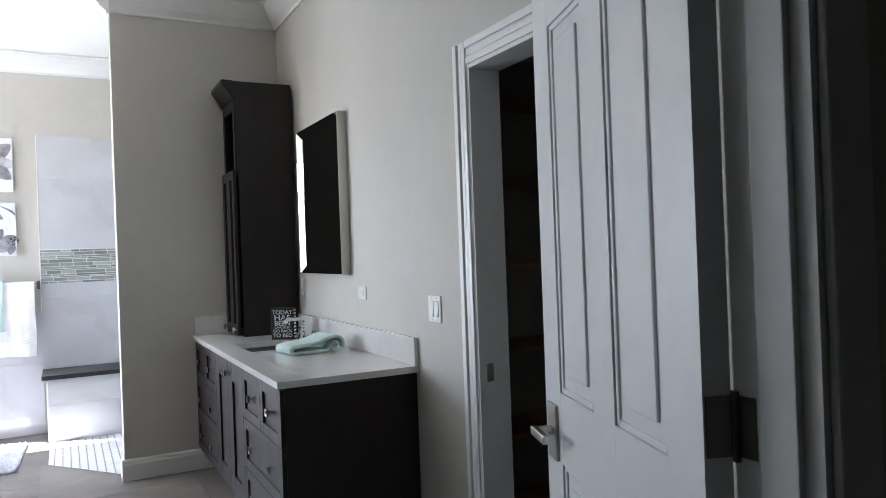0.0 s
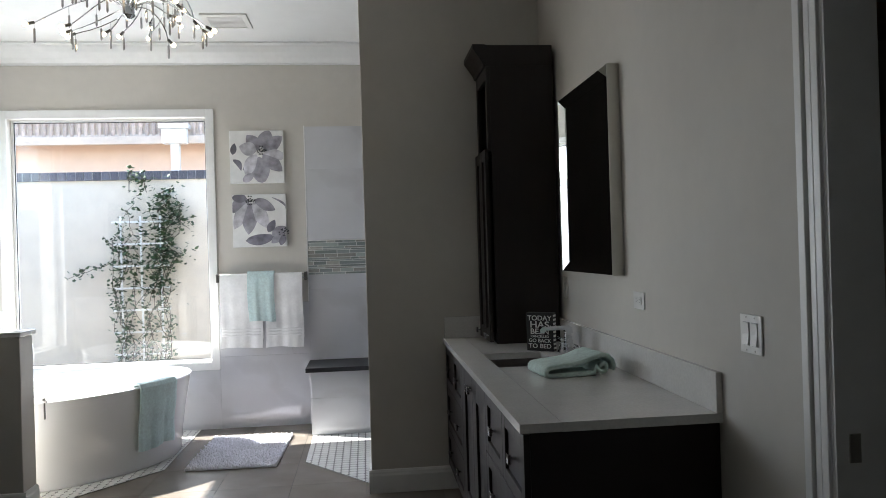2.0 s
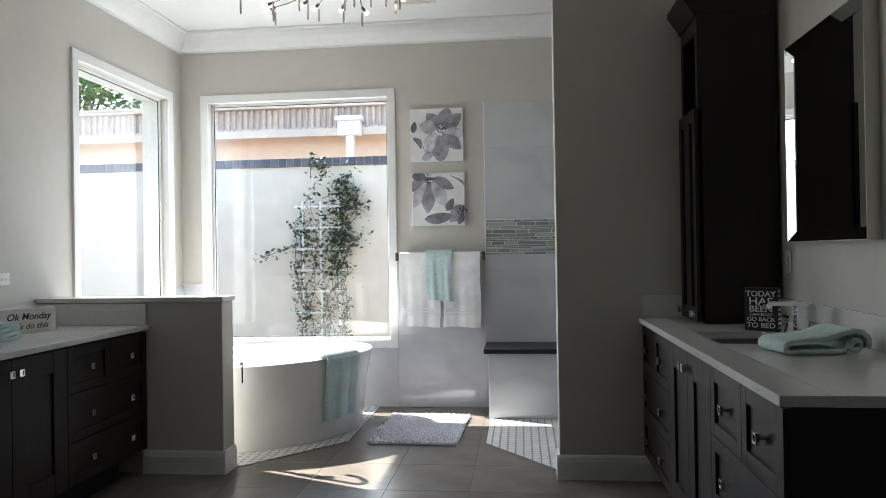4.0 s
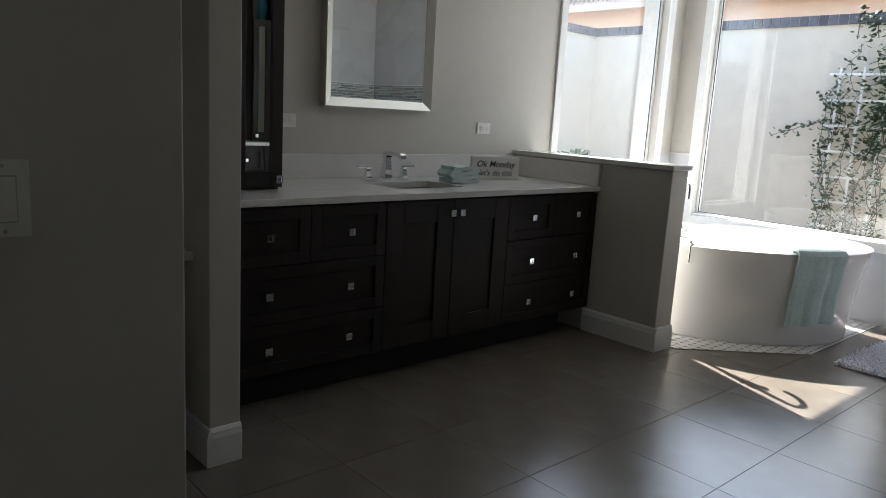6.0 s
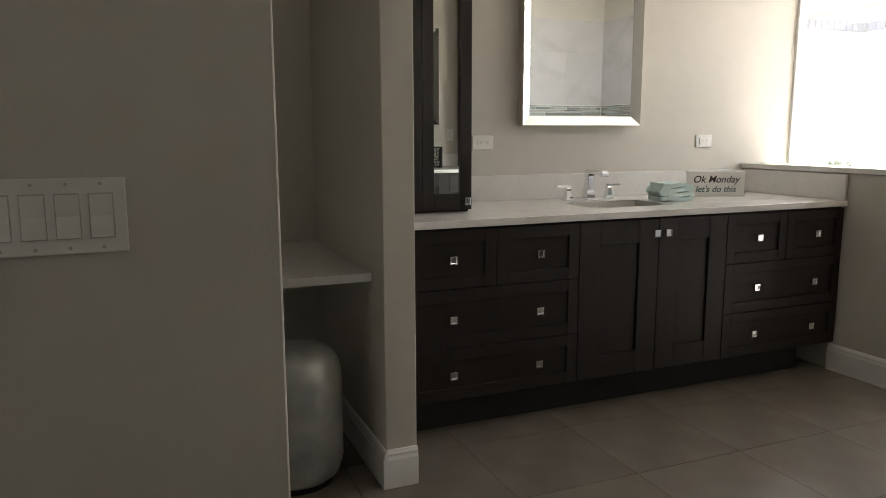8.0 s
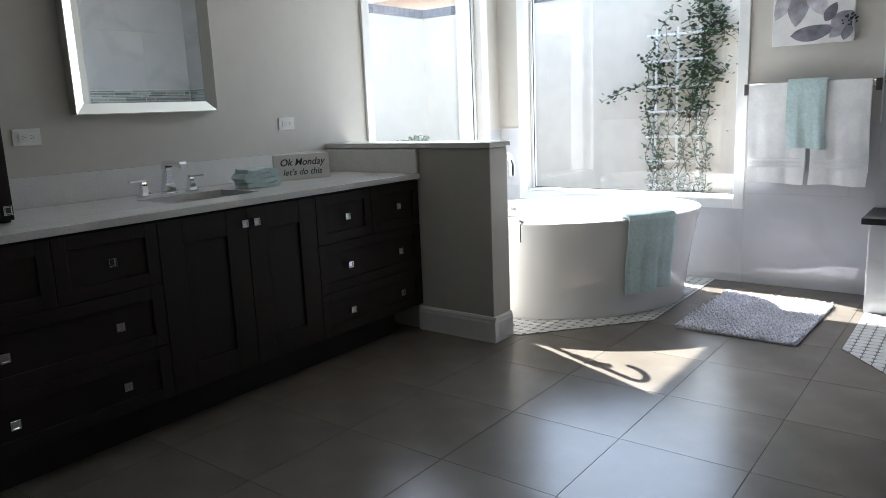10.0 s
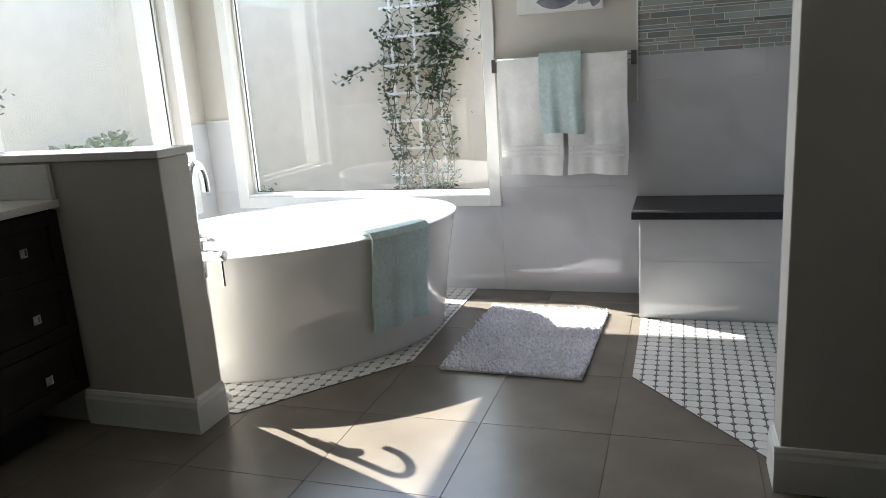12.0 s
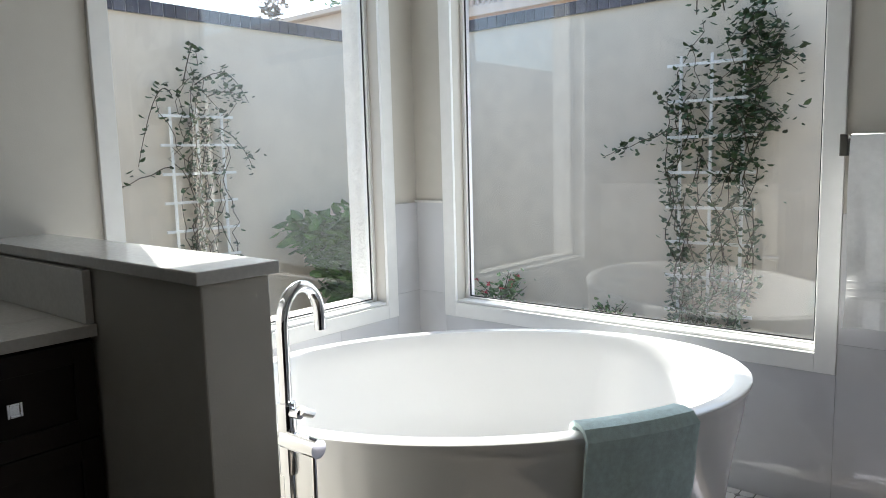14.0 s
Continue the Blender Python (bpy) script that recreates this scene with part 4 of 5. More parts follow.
def hung_towel(label, x0, x1, z_front, z_back, y, z, gap, material, bands=True):
    """Cloth folded over the bar with both halves hanging, gently rippled."""
    bm = bmesh.new()
    n = 22
    path = [(y + gap, z_back), (y + gap, z - 0.2), (y + gap, z - 0.02), (y + gap * 0.6, z + 0.011), (y, z + 0.015), (y - gap * 0.6, z + 0.011), (y - gap, z - 0.02)]
    path += [(y - gap, z - 0.02 - (z - 0.02 - z_front) * (k + 1) / 12) for k in range(12)]
    grid = []
    for i in range(n + 1):
        u = i / n
        row = []
        for j, (yy, zz) in enumerate(path):
            hang = max(0, (z - zz)) / (z - z_front)
            rip = 0.007 * hang * (math.sin(u * 11 + x0 * 9) + 0.5 * math.sin(u * 23 + 1))
            edge = 0.01 * hang * math.sin(zz * 9)
            row.append(bm.verts.new((x0 + (x1 - x0) * u + edge, yy - (rip if j > 6 else 0), zz + (0.006 * math.sin(u * 5) if j > 17 else 0))))
        grid.append(row)
    for p, q in zip(grid, grid[1:]):
        for j in range(len(path) - 1):
            bm.faces.new((p[j], q[j], q[j + 1], p[j + 1]))
    geo = bm.faces[:]
    bmesh.ops.recalc_face_normals(bm, faces=geo)
    bmesh.ops.solidify(bm, geom=geo, thickness=0.008)
    ob = solid("hanging_towel", bm, material, label, "towel", smooth=True)
    if bands:
        for dz in (0.10, 0.125, 0.15):
            part("woven_band", B(x0 + 0.012, x1 - 0.012, y - gap - 0.0165, y - gap - 0.012, z_front + dz, z_front + dz + 0.010, bevel=0.001), material, ob)
    return ob


hung_towel("white bath towel hanging from the towel bar", -0.345, -0.005, 0.69, 0.76, TB_Y, 1.30, 0.022, M_TOWELW)
hung_towel("white bath towel hanging from the towel bar", 0.022, 0.335, 0.685, 0.76, TB_Y, 1.30, 0.022, M_TOWELW)
hung_towel("small aqua hand towel hung over the white towels", -0.115, 0.105, 0.91, 0.95, TB_Y, 1.318, 0.042, M_TOWELT, bands=False)


def petal(bm, cx, cz, angle, length, width, y, curl=0.0):
    """A pointed oval on the canvas, slightly raised along its middle."""
    n = 9
    c, s = math.cos(angle), math.sin(angle)
    left, right, mid = [], [], []
    for i in range(n + 1):
        u = i / n
        w = width * 0.66 * max(0.0, math.sin(math.pi * min(1, u ** 0.85))) ** 0.75
        off = curl * math.sin(math.pi * u)
        for lst, v, d in ((left, w + off, 0), (mid, off, 0.0012), (right, -w + off, 0)):
            x, z = cx + c * u * length - s * v, cz + s * u * length + c * v
            lst.append(bm.verts.new((min(0.223, max(-0.223, x)), y - d, min(0.223, max(-0.223, z)))))
    for a, b in ((left, mid), (mid, right)):
        for i in range(n):
            bm.faces.new((a[i], a[i + 1], b[i + 1], b[i]))
    return bm


def picture(label, loc, petals, stamens):
    p = thing("canvas_picture", label, "picture", loc, 0, "flower pictures")
    part("canvas", B(-0.225, 0.225, -0.018, 0.018, -0.225, 0.225, bevel=0.003), M_CANVAS, p)
    for k, (cx, cz, a, l, w, curl, tone) in enumerate(petals):
        part("petal", petal(bmesh.new(), cx, cz, radians(a), l, w, -0.0186 - 0.0003 * k, curl), M_PETALS[tone], p, "brushed grey petal")
    bm = bmesh.new()
    rng = random.Random(5)
    for cx, cz in stamens:
        for k in range(22):
            a, r = rng.uniform(0, 6.28), rng.uniform(0.008, 0.045)
            x, z = cx + r * math.cos(a), cz + r * math.sin(a) * 0.8
            box(bm, x - 0.005, x + 0.005, -0.027, -0.0255, z - 0.005, z + 0.005)
    part("stamens", bm, M_INK, p, "dark dotted flower centre")["kind"] = "stuff"
    return p


picture("square canvas of a grey watercolour flower", (-0.02, N - 0.0185, 2.307),
        ((-0.2, -0.02, -55, 0.12, 0.035, 0.02, 2), (-0.2, 0.02, 80, 0.1, 0.04, 0, 2), (-0.12, -0.11, 10, 0.11, 0.04, 0.015, 2), (0.02, 0.06, 128, 0.16, 0.09, 0, 1), (0.05, 0.07, 70, 0.17, 0.10, 0, 1), (0.06, 0.05, 38, 0.2, 0.09, 0, 1),
         (0.06, 0.03, -10, 0.2, 0.075, 0, 0), (0.05, 0.02, -42, 0.22, 0.09, 0, 1), (0.02, 0.0, -85, 0.24, 0.12, 0, 1), (0.0, 0.02, -120, 0.2, 0.085, 0, 0), (0.0, 0.05, 165, 0.15, 0.09, 0, 0), (-0.12, -0.21, 35, 0.12, 0.05, 0, 1)), ((0.04, 0.055),))
picture("square canvas of two grey watercolour blossoms", (-0.012, N - 0.0185, 1.762),
        ((-0.08, 0.18, -150, 0.2, 0.09, 0, 1), (-0.09, 0.16, -118, 0.26, 0.085, 0, 0), (-0.07, 0.15, -95, 0.27, 0.10, 0, 1), (-0.05, 0.16, -62, 0.26, 0.09, 0, 0), (-0.04, 0.18, -28, 0.2, 0.07, 0, 1), (-0.1, 0.19, 175, 0.13, 0.06, 0, 2),
         (0.1, 0.2, -55, 0.3, 0.016, 0.06, 1), (-0.12, -0.17, 8, 0.26, 0.07, -0.01, 2), (0.1, -0.13, 28, 0.15, 0.07, 0, 1), (0.07, -0.1, 60, 0.12, 0.05, 0, 2), (0.21, -0.1, -140, 0.15, 0.06, 0, 1), (0.2, -0.12, -105, 0.1, 0.05, 0, 2)), ((-0.075, 0.175), (0.2, -0.1)))

# ---- bath mat ----
rug = thing("bath_mat", "fluffy white shag bath mat on the floor", "bath mat", (-0.07, 6.50, 0.0), -2)
RW, RD = 0.31, 0.43
part("backing", B(-RW, RW, -RD, RD, 0.0005, 0.012, bevel=0.003), M_RUG, rug)
verts, faces = [], []
rng = random.Random(3)
for i in range(56):
    for j in range(78):
        x, y = -RW + (i + rng.random()) * 2 * RW / 56, -RD + (j + rng.random()) * 2 * RD / 78
        h, r = rng.uniform(0.02, 0.032), rng.uniform(0.005, 0.0075)
        tx, ty = x + rng.uniform(-0.012, 0.012), y + rng.uniform(-0.012, 0.012)
        b0 = len(verts)
        for px, py, z, rr in ((x, y, 0.008, r), ((x + tx) / 2, (y + ty) / 2, h * 0.7, r * 1.1)):
            for k in range(5):
                a = k * 1.2566
                verts.append((px + rr * math.cos(a), py + rr * math.sin(a), z))
        verts.append((tx, ty, h))
        for k in range(5):
            faces.append((b0 + k, b0 + (k + 1) % 5, b0 + 5 + (k + 1) % 5, b0 + 5 + k))
            faces.append((b0 + 5 + k, b0 + 5 + (k + 1) % 5, b0 + 10))
me = bpy.data.meshes.new("shag_tufts")
me.from_pydata(verts, [], faces)
me.materials.append(M_RUG)
me.polygons.foreach_set("use_smooth", [True] * len(me.polygons))
pile = new("shag_tuft", me)
pile.parent = rug
tagged(pile, kind="stuff")

# ---- chandelier, ceiling vent, downlight ----
CHX, CHY, CHZ = -0.36, 5.05, 2.80
ch = thing("chandelier", "chrome branch chandelier with small bulbs and crystal drops", "chandelier", (CHX, CHY, CHZ))
part("ceiling_canopy", lathe(bmesh.new(), [(0.065, CEIL - CHZ - 0.03), (0.07, CEIL - CHZ - 0.02), (0.07, CEIL - CHZ)], 0, 0, 24), M_CHROME, ch)
part("stem", tube(bmesh.new(), [(0, 0, 0.0), (0, 0, CEIL - CHZ - 0.02)], 0.009, 10), M_CHROME, ch)
part("hub", lathe(bmesh.new(), [(0.01, -0.03), (0.035, -0.01), (0.035, 0.03), (0.01, 0.05)], 0, 0, 16), M_CHROME, ch)
rng = random.Random(11)
for k in range(22):
    a = k * 2.399
    r = 0.22 + 0.27 * ((k * 7) % 22) / 22
    z1 = -0.10 + 0.20 * ((k * 5) % 22) / 22
    pts = []
    for i in range(11):
        u = i / 10
        pts.append((r * u * math.cos(a + 0.7 * u * u), r * u * math.sin(a + 0.7 * u * u), 0.02 + 0.13 * math.sin(math.pi * u) * (0.5 + 0.5 * (k % 2)) + (z1 - 0.02) * u))
    arm = part("arm", tube(bmesh.new(), pts, 0.0035, 6), M_CHROME, ch)
    ex, ey, ez = pts[-1]
    da = a + 1.2
    bm = tube(bmesh.new(), [(ex, ey, ez), (ex + 0.03 * math.cos(da), ey + 0.03 * math.sin(da), ez - 0.012)], 0.008, 8)
    part("socket", bm, M_BRONZE, arm)
    bm = bmesh.new()
    bmesh.ops.create_uvsphere(bm, u_segments=10, v_segments=7, radius=0.013, matrix=pose(ex + 0.045 * math.cos(da), ey + 0.045 * math.sin(da), ez - 0.018))
    part("bulb", bm, M_BULB, arm, "small lit bulb", smooth=True)
    bm = bmesh.new()
    px, py, pz = pts[7]
    tube(bm, [(px, py, pz), (px, py, pz - 0.05)], 0.0012, 4)
    lathe(bm, [(0.002, pz - 0.05), (0.006, pz - 0.055), (0.006, pz - 0.11), (0.002, pz - 0.118)], px, py, 6)
    part("crystal_drop", bm, M_CRYSTAL, arm)
    bm = bmesh.new()
    px, py, pz = pts[10]
    tube(bm, [(px, py, pz), (px, py, pz - 0.03)], 0.0012, 4)
    lathe(bm, [(0.002, pz - 0.03), (0.006, pz - 0.035), (0.006, pz - 0.10), (0.002, pz - 0.108)], px, py, 6)
    part("crystal_drop", bm, M_CRYSTAL, arm)
cv = thing("ceiling_vent", "white louvred ceiling vent", "vent", (-0.12, 6.62, CEIL))
bm = bmesh.new()
for x0, x1, y0, y1 in ((-0.17, 0.17, -0.17, -0.13), (-0.17, 0.17, 0.13, 0.17), (-0.17, -0.13, -0.13, 0.13), (0.13, 0.17, -0.13, 0.13)):
    box(bm, x0, x1, y0, y1, -0.014, -0.0005, bevel=0.003)
part("frame", bm, M_PLATE, cv)
part("backing", B(-0.13, 0.13, -0.13, 0.13, -0.002, -0.0005), M_BLACK, cv)
for k in range(9):
    part("slat", B(-0.13, 0.13, -0.128 + 0.029 * k, -0.108 + 0.029 * k, -0.010, -0.006), M_PLATE, cv)
dl = thing("downlight", "small recessed warm ceiling light", "ceiling light", (1.45, 4.75, CEIL))
part("trim_ring", lathe(bmesh.new(), [(0.075, -0.006), (0.08, -0.001), (0.06, -0.001), (0.058, -0.006)], 0, 0, 24), M_PLATE, dl)
part("lamp", lathe(bmesh.new(), [(0.055, -0.004), (0.055, -0.001)], 0, 0, 20), M_CAN, dl, "glowing warm lens")

# ---- garden ----
GZ = -0.12
structure("ground", B(-300, 300, -300, 300, GZ - 0.3, GZ), M_SOIL, "brown planted garden soil", "ground")
GY, GX, GT = 10.05, -5.25, 2.42
structure("garden_wall_north", B(GX - 0.2, 6.0, GY, GY + 0.2, GZ, GT), M_STUCCO, "cream stucco garden wall with brick coping", "wall")
structure("garden_wall_west", B(GX - 0.2, GX, -2.0, GY, GZ, GT), M_STUCCO, "cream stucco garden wall with brick coping", "wall")
roof = bmesh.new()
box(roof, W - 0.83, 4.6, N + TN, 7.88, 2.98, 3.12)
box(roof, W - 0.83, W - T, -2.0, N + TN, 2.98, 3.12)
structure("eave", roof, M_CEIL, "white soffit of the roof overhang", "roof")


def leaf(verts, faces, p, size, rng):
    """A small folded leaf."""
    a, tilt = rng.uniform(0, 6.283), rng.uniform(-0.9, 0.9)
    d = Vector((math.cos(a), math.sin(a), tilt)).normalized()
    s = d.cross(Vector((rng.uniform(-0.6, 0.6), rng.uniform(-0.6, 0.6), 1))).normalized()
    n = d.cross(s)
    b0 = len(verts)
    p = Vector(p)
    for u, w, h in ((0, 0, 0), (0.35, 0.32, 0.08), (0.7, 0.27, 0.06), (1, 0, -0.05), (0.7, -0.27, 0.06), (0.35, -0.32, 0.08), (0.5, 0, -0.04)):
        verts.append(tuple(p + size * (u * d + w * s + h * n)))
    faces.extend(((b0, b0 + 1, b0 + 6), (b0 + 1, b0 + 2, b0 + 6), (b0 + 2, b0 + 3, b0 + 6), (b0 + 3, b0 + 4, b0 + 6), (b0 + 4, b0 + 5, b0 + 6), (b0 + 5, b0, b0 + 6)))


def leaves_part(verts, faces, parent, material, name="leaves"):
    me = bpy.data.meshes.new(name)
    me.from_pydata(verts, [], faces)
    me.materials.append(material)
    ob = new(name, me)
    ob.parent = parent
    return tagged(ob, kind="stuff")


def trellis_vine(label, loc, rz, seed, height, width, crown_side, twig_side, density, arcs):
    """A white lattice with a climbing vine. Local x runs along the wall, local y leaves it (towards -y)."""
    rng = random.Random(seed)
    tr = thing("trellis", "white ladder trellis leaning on the garden wall", "trellis", loc, rz, "garden trellises")
    for k in range(3):
        x = -0.23 + 0.23 * k
        part("upright", B(x - 0.011, x + 0.011, -0.085, -0.07, 0, height * 0.82, bevel=0.002), M_TRELLIS, tr)
    for k in range(8):
        z = 0.18 + k * (height * 0.82 - 0.25) / 7
        part("crossbar", B(-0.33, 0.33, -0.101, -0.086, z - 0.011, z + 0.011, bevel=0.002), M_TRELLIS, tr)
    vine = thing("climbing_vine", label, "vine", loc, rz, "climbing vines")
    verts, faces = [], []
    stems = []
    for k in range(15):
        x = rng.uniform(-0.22, 0.22)
        pts = []
        top = height * rng.uniform(0.6, 1.0)
        z = 0.0
        while z < top:
            spread = 1 + 0.8 * max(0, z / height - 0.55)
            pts.append((x * spread + crown_side * 0.16 * max(0, z / height - 0.5) * 2, -0.05 - rng.uniform(0, 0.10), z))
            x = max(-width, min(width, x + rng.gauss(0, 0.045)))
            z += 0.09
        stems.append(pts)
    for k in range(9):
        z = height * rng.uniform(0.55, 0.9)
        s = crown_side if rng.random() < 0.93 else -crown_side
        x = s * 0.2
        pts = []
        for i in range(rng.randint(5, 9)):
            pts.append((x, -0.07 - 0.01 * i, z))
            x += s * rng.uniform(0.02, 0.06)
            z += rng.uniform(-0.03, 0.07)
        stems.append(pts)
    x, z = 0.2 * twig_side, height * 0.62
    pts = []
    for i in range(13):
        pts.append((x, -0.07 - 0.004 * i, z))
        x += twig_side * 0.053
        z += -0.018 + 0.012 * math.sin(i * 1.7)
    stems.append(pts)
    for ax, az, run, rise, droop in arcs:
        stems.append([(ax + run * k / 10, -0.08 - 0.05 * math.sin(k * 0.3), height * az + rise * math.sin(math.pi * 0.5 * k / 6) - droop * (k / 10) ** 2) for k in range(11)])
    for pts in stems:
        part("stem", tube(bmesh.new(), pts, 0.005, 5, 0.5), M_STEM, vine)
        for i in range(len(pts) - 1):
            for _ in range(density if len(pts) != 11 else 3):
                u = rng.random()
                p = [pts[i][j] * (1 - u) + pts[i + 1][j] * u + rng.gauss(0, 0.028) for j in range(3)]
                p[1] = min(-0.03, p[1])
                leaf(verts, faces, p, rng.uniform(0.035, 0.074), rng)
    for _ in range(int(90 * density)):
        z = height * min(1, max(0, rng.gauss(0.72, 0.14)))
        leaf(verts, faces, (crown_side * 0.22 + rng.gauss(0, 0.16), -0.06 - rng.uniform(0, 0.1), z), rng.uniform(0.035, 0.07), rng)
    for _ in range(int(70 * density)):
        leaf(verts, faces, (rng.uniform(-0.3, 0.3), -0.05 - rng.uniform(0, 0.14), rng.uniform(0, 0.45)), rng.uniform(0.035, 0.07), rng)
    leaves_part(verts, faces, vine, M_LEAF)


trellis_vine("dense green vine climbing a white trellis", (-1.80, GY, GZ), 0, 21, 2.56, 0.33, 1, -1, 4, ((0.2, 0.78, 0.42, 0.12, 0.10), (0.22, 0.72, 0.36, 0.16, 0.0), (0.15, 0.66, 0.34, 0.05, 0.14), (-0.12, 0.93, 0.06, 0.26, 0.0), (0.08, 0.93, -0.05, 0.2, 0.0), (0.2, 0.84, 0.3, 0.1, 0.02)))
trellis_vine("sparse green vine on a white trellis", (GX, 7.84, GZ), 90, 8, 2.25, 0.30, 0.2, -1, 1, ((0.0, 0.9, 0.5, 0.16, 0.2), (-0.2, 0.86, -0.32, 0.14, 0.62), (0.2, 0.75, 0.3, -0.05, 0.3), (0.1, 0.86, 0.34, 0.06, 0.04), (-0.1, 0.9, 0.14, 0.3, 0.0)))


def shrub(name, label, loc, radius, height, count, size, material, seed, blossoms=0):
    rng = random.Random(seed)
    s = thing(name, label, "shrub", loc)
    verts, faces = [], []
    red_v, red_f = [], []
    for k in range(14):
        a, r = rng.uniform(0, 6.283), radius * rng.uniform(0.2, 0.9)
        h = height * rng.uniform(0.6, 1.0) * (1 - 0.35 * (r / radius) ** 2)
        tip = Vector((r * math.cos(a), r * math.sin(a), h))
        pts = [Vector((0.02 * math.cos(a), 0.02 * math.sin(a), 0)), tip * 0.5 + Vector((0, 0, h * 0.12)), tip]
        part("stem", tube(bmesh.new(), pts, 0.007, 5, 0.4), M_STEM, s)
        for i in range(count // 14):
            u = rng.uniform(0.15, 1.02)
            q = (pts[0].lerp(pts[1], u * 2) if u < 0.5 else pts[1].lerp(pts[2], u * 2 - 1))
            leaf(verts, faces, (q.x + rng.gauss(0, 0.05), q.y + rng.gauss(0, 0.05), max(0.02, q.z + rng.gauss(0, 0.03))), rng.uniform(0.6, 1.2) * size, rng)
        if k < blossoms:
            for i in range(8):
                leaf(red_v, red_f, tip, 0.035, rng)
    leaves_part(verts, faces, s, material)
    if blossoms:
        leaves_part(red_v, red_f, s, M_RED, "blossoms")
    return s


shrub("garden_shrub", "broad-leaved green shrub by the garden wall", (-4.70, 9.0, GZ), 0.58, 1.32, 1500, 0.15, M_BUSH, 4)
shrub("flowering_plant", "low green plant with red blossoms", (-3.55, 9.75, GZ), 0.3, 0.42, 260, 0.06, M_BUSH, 5, 7)
shrub("low_plant", "low green plant at the foot of the wall", (-2.5, 9.8, GZ), 0.2, 0.25, 120, 0.05, M_BUSH, 6)
shrub("garden_shrub", "small leafy green shrub beside the trellis", (-4.9, 6.75, GZ), 0.3, 0.9, 240, 0.1, M_BUSH, 7)

M_DRY = mat("dry_leaf", (0.16, 0.11, 0.06), 0.7, scale=30, vary=0.25, island=0.4)
shrub("hedge_bush", "dry brown-green bush beyond the garden wall", (-6.4, 8.0, GZ), 0.9, 3.6, 3200, 0.085, M_DRY, 14)
shrub("hedge_bush", "dry brown-green bush beyond the garden wall", (-6.5, 9.5, GZ), 0.9, 3.5, 3200, 0.085, M_DRY, 15)

# neighbouring house
HYF = 14.0
nh = thing("neighbour_house", "peach stucco house with ribbed clay roof edge", "house", (0, 0, -0.07))
part("wall", B(-16, 10, HYF, HYF + 0.3, GZ, 3.9), M_PINK, nh)
part("fascia", B(-16.3, 10.3, HYF - 0.45, HYF - 0.40, 3.46, 3.60, bevel=0.01), M_FASCIA, nh)
part("soffit", B(-16.3, 10.3, HYF - 0.40, HYF, 3.60, 3.64), M_FASCIA, nh)
bm = bmesh.new()
box(bm, -16.3, 10.3, HYF - 0.36, HYF + 0.5, 3.65, 3.965)
part("roof_edge", bm, M_FASCIA, nh)
bm = bmesh.new()
k = 0
while -9 + 0.11 * k < 4:
    x = -9 + 0.11 * k
    lathe(bm, [(0.036, 3.60), (0.036, 3.965)], x, HYF - 0.38, 8)
    k += 1
tagged(part("roof_ribs", bm, M_ROOF, nh, "upright clay ribs"), kind="stuff")
part("roof_cap", B(-16.4, 10.4, HYF - 0.5, HYF + 0.6, 3.97, 4.06, bevel=0.01), M_FASCIA, nh)
ds = thing("downspout", "white rainwater head and downspout", "downspout", (0.18, 0, -0.08))
part("rain_head", B(-2.62, -2.22, HYF - 0.62, HYF - 0.46, 3.45, 3.70, bevel=0.015), M_GUTTER, ds)
part("rim", B(-2.66, -2.18, HYF - 0.65, HYF - 0.455, 3.70, 3.78, bevel=0.012), M_GUTTER, ds)
part("pipe", B(-2.49, -2.35, HYF - 0.58, HYF - 0.46, GZ, 3.45, bevel=0.012), M_GUTTER, ds)


def tree(loc, height, crown_r, seed):
    rng = random.Random(seed)
    t = thing("tree", "leafy green tree behind the neighbouring roof", "tree", loc, 0, "trees beyond the wall")
    trunk = part("trunk", tube(bmesh.new(), [(0, 0, 0), (0.1, 0, height * 0.35), (0.0, 0.1, height * 0.7)], 0.2, 8, 0.5), M_STEM, t)
    verts, faces = [], []
    for k in range(16):
        a = rng.uniform(0, 6.283)
        tip = Vector((crown_r * rng.uniform(0.3, 1) * math.cos(a), crown_r * rng.uniform(0.3, 1) * math.sin(a), height * rng.uniform(0.55, 1.0)))
        part("limb", tube(bmesh.new(), [(0, 0, height * 0.45), tip * 0.5 + Vector((0, 0, height * 0.35)), tip], 0.05, 5, 0.3), M_STEM, t)
        for i in range(230):
            leaf(verts, faces, tip + Vector((rng.gauss(0, 0.45), rng.gauss(0, 0.45), rng.gauss(0, 0.38))), rng.uniform(0.12, 0.26), rng)
    leaves_part(verts, faces, t, M_BUSH, "crown")
    return t


tree((-11.0, 19.0, GZ), 7.6, 2.2, 31)
tree((-14.5, 20.0, GZ), 7.2, 2.2, 32)

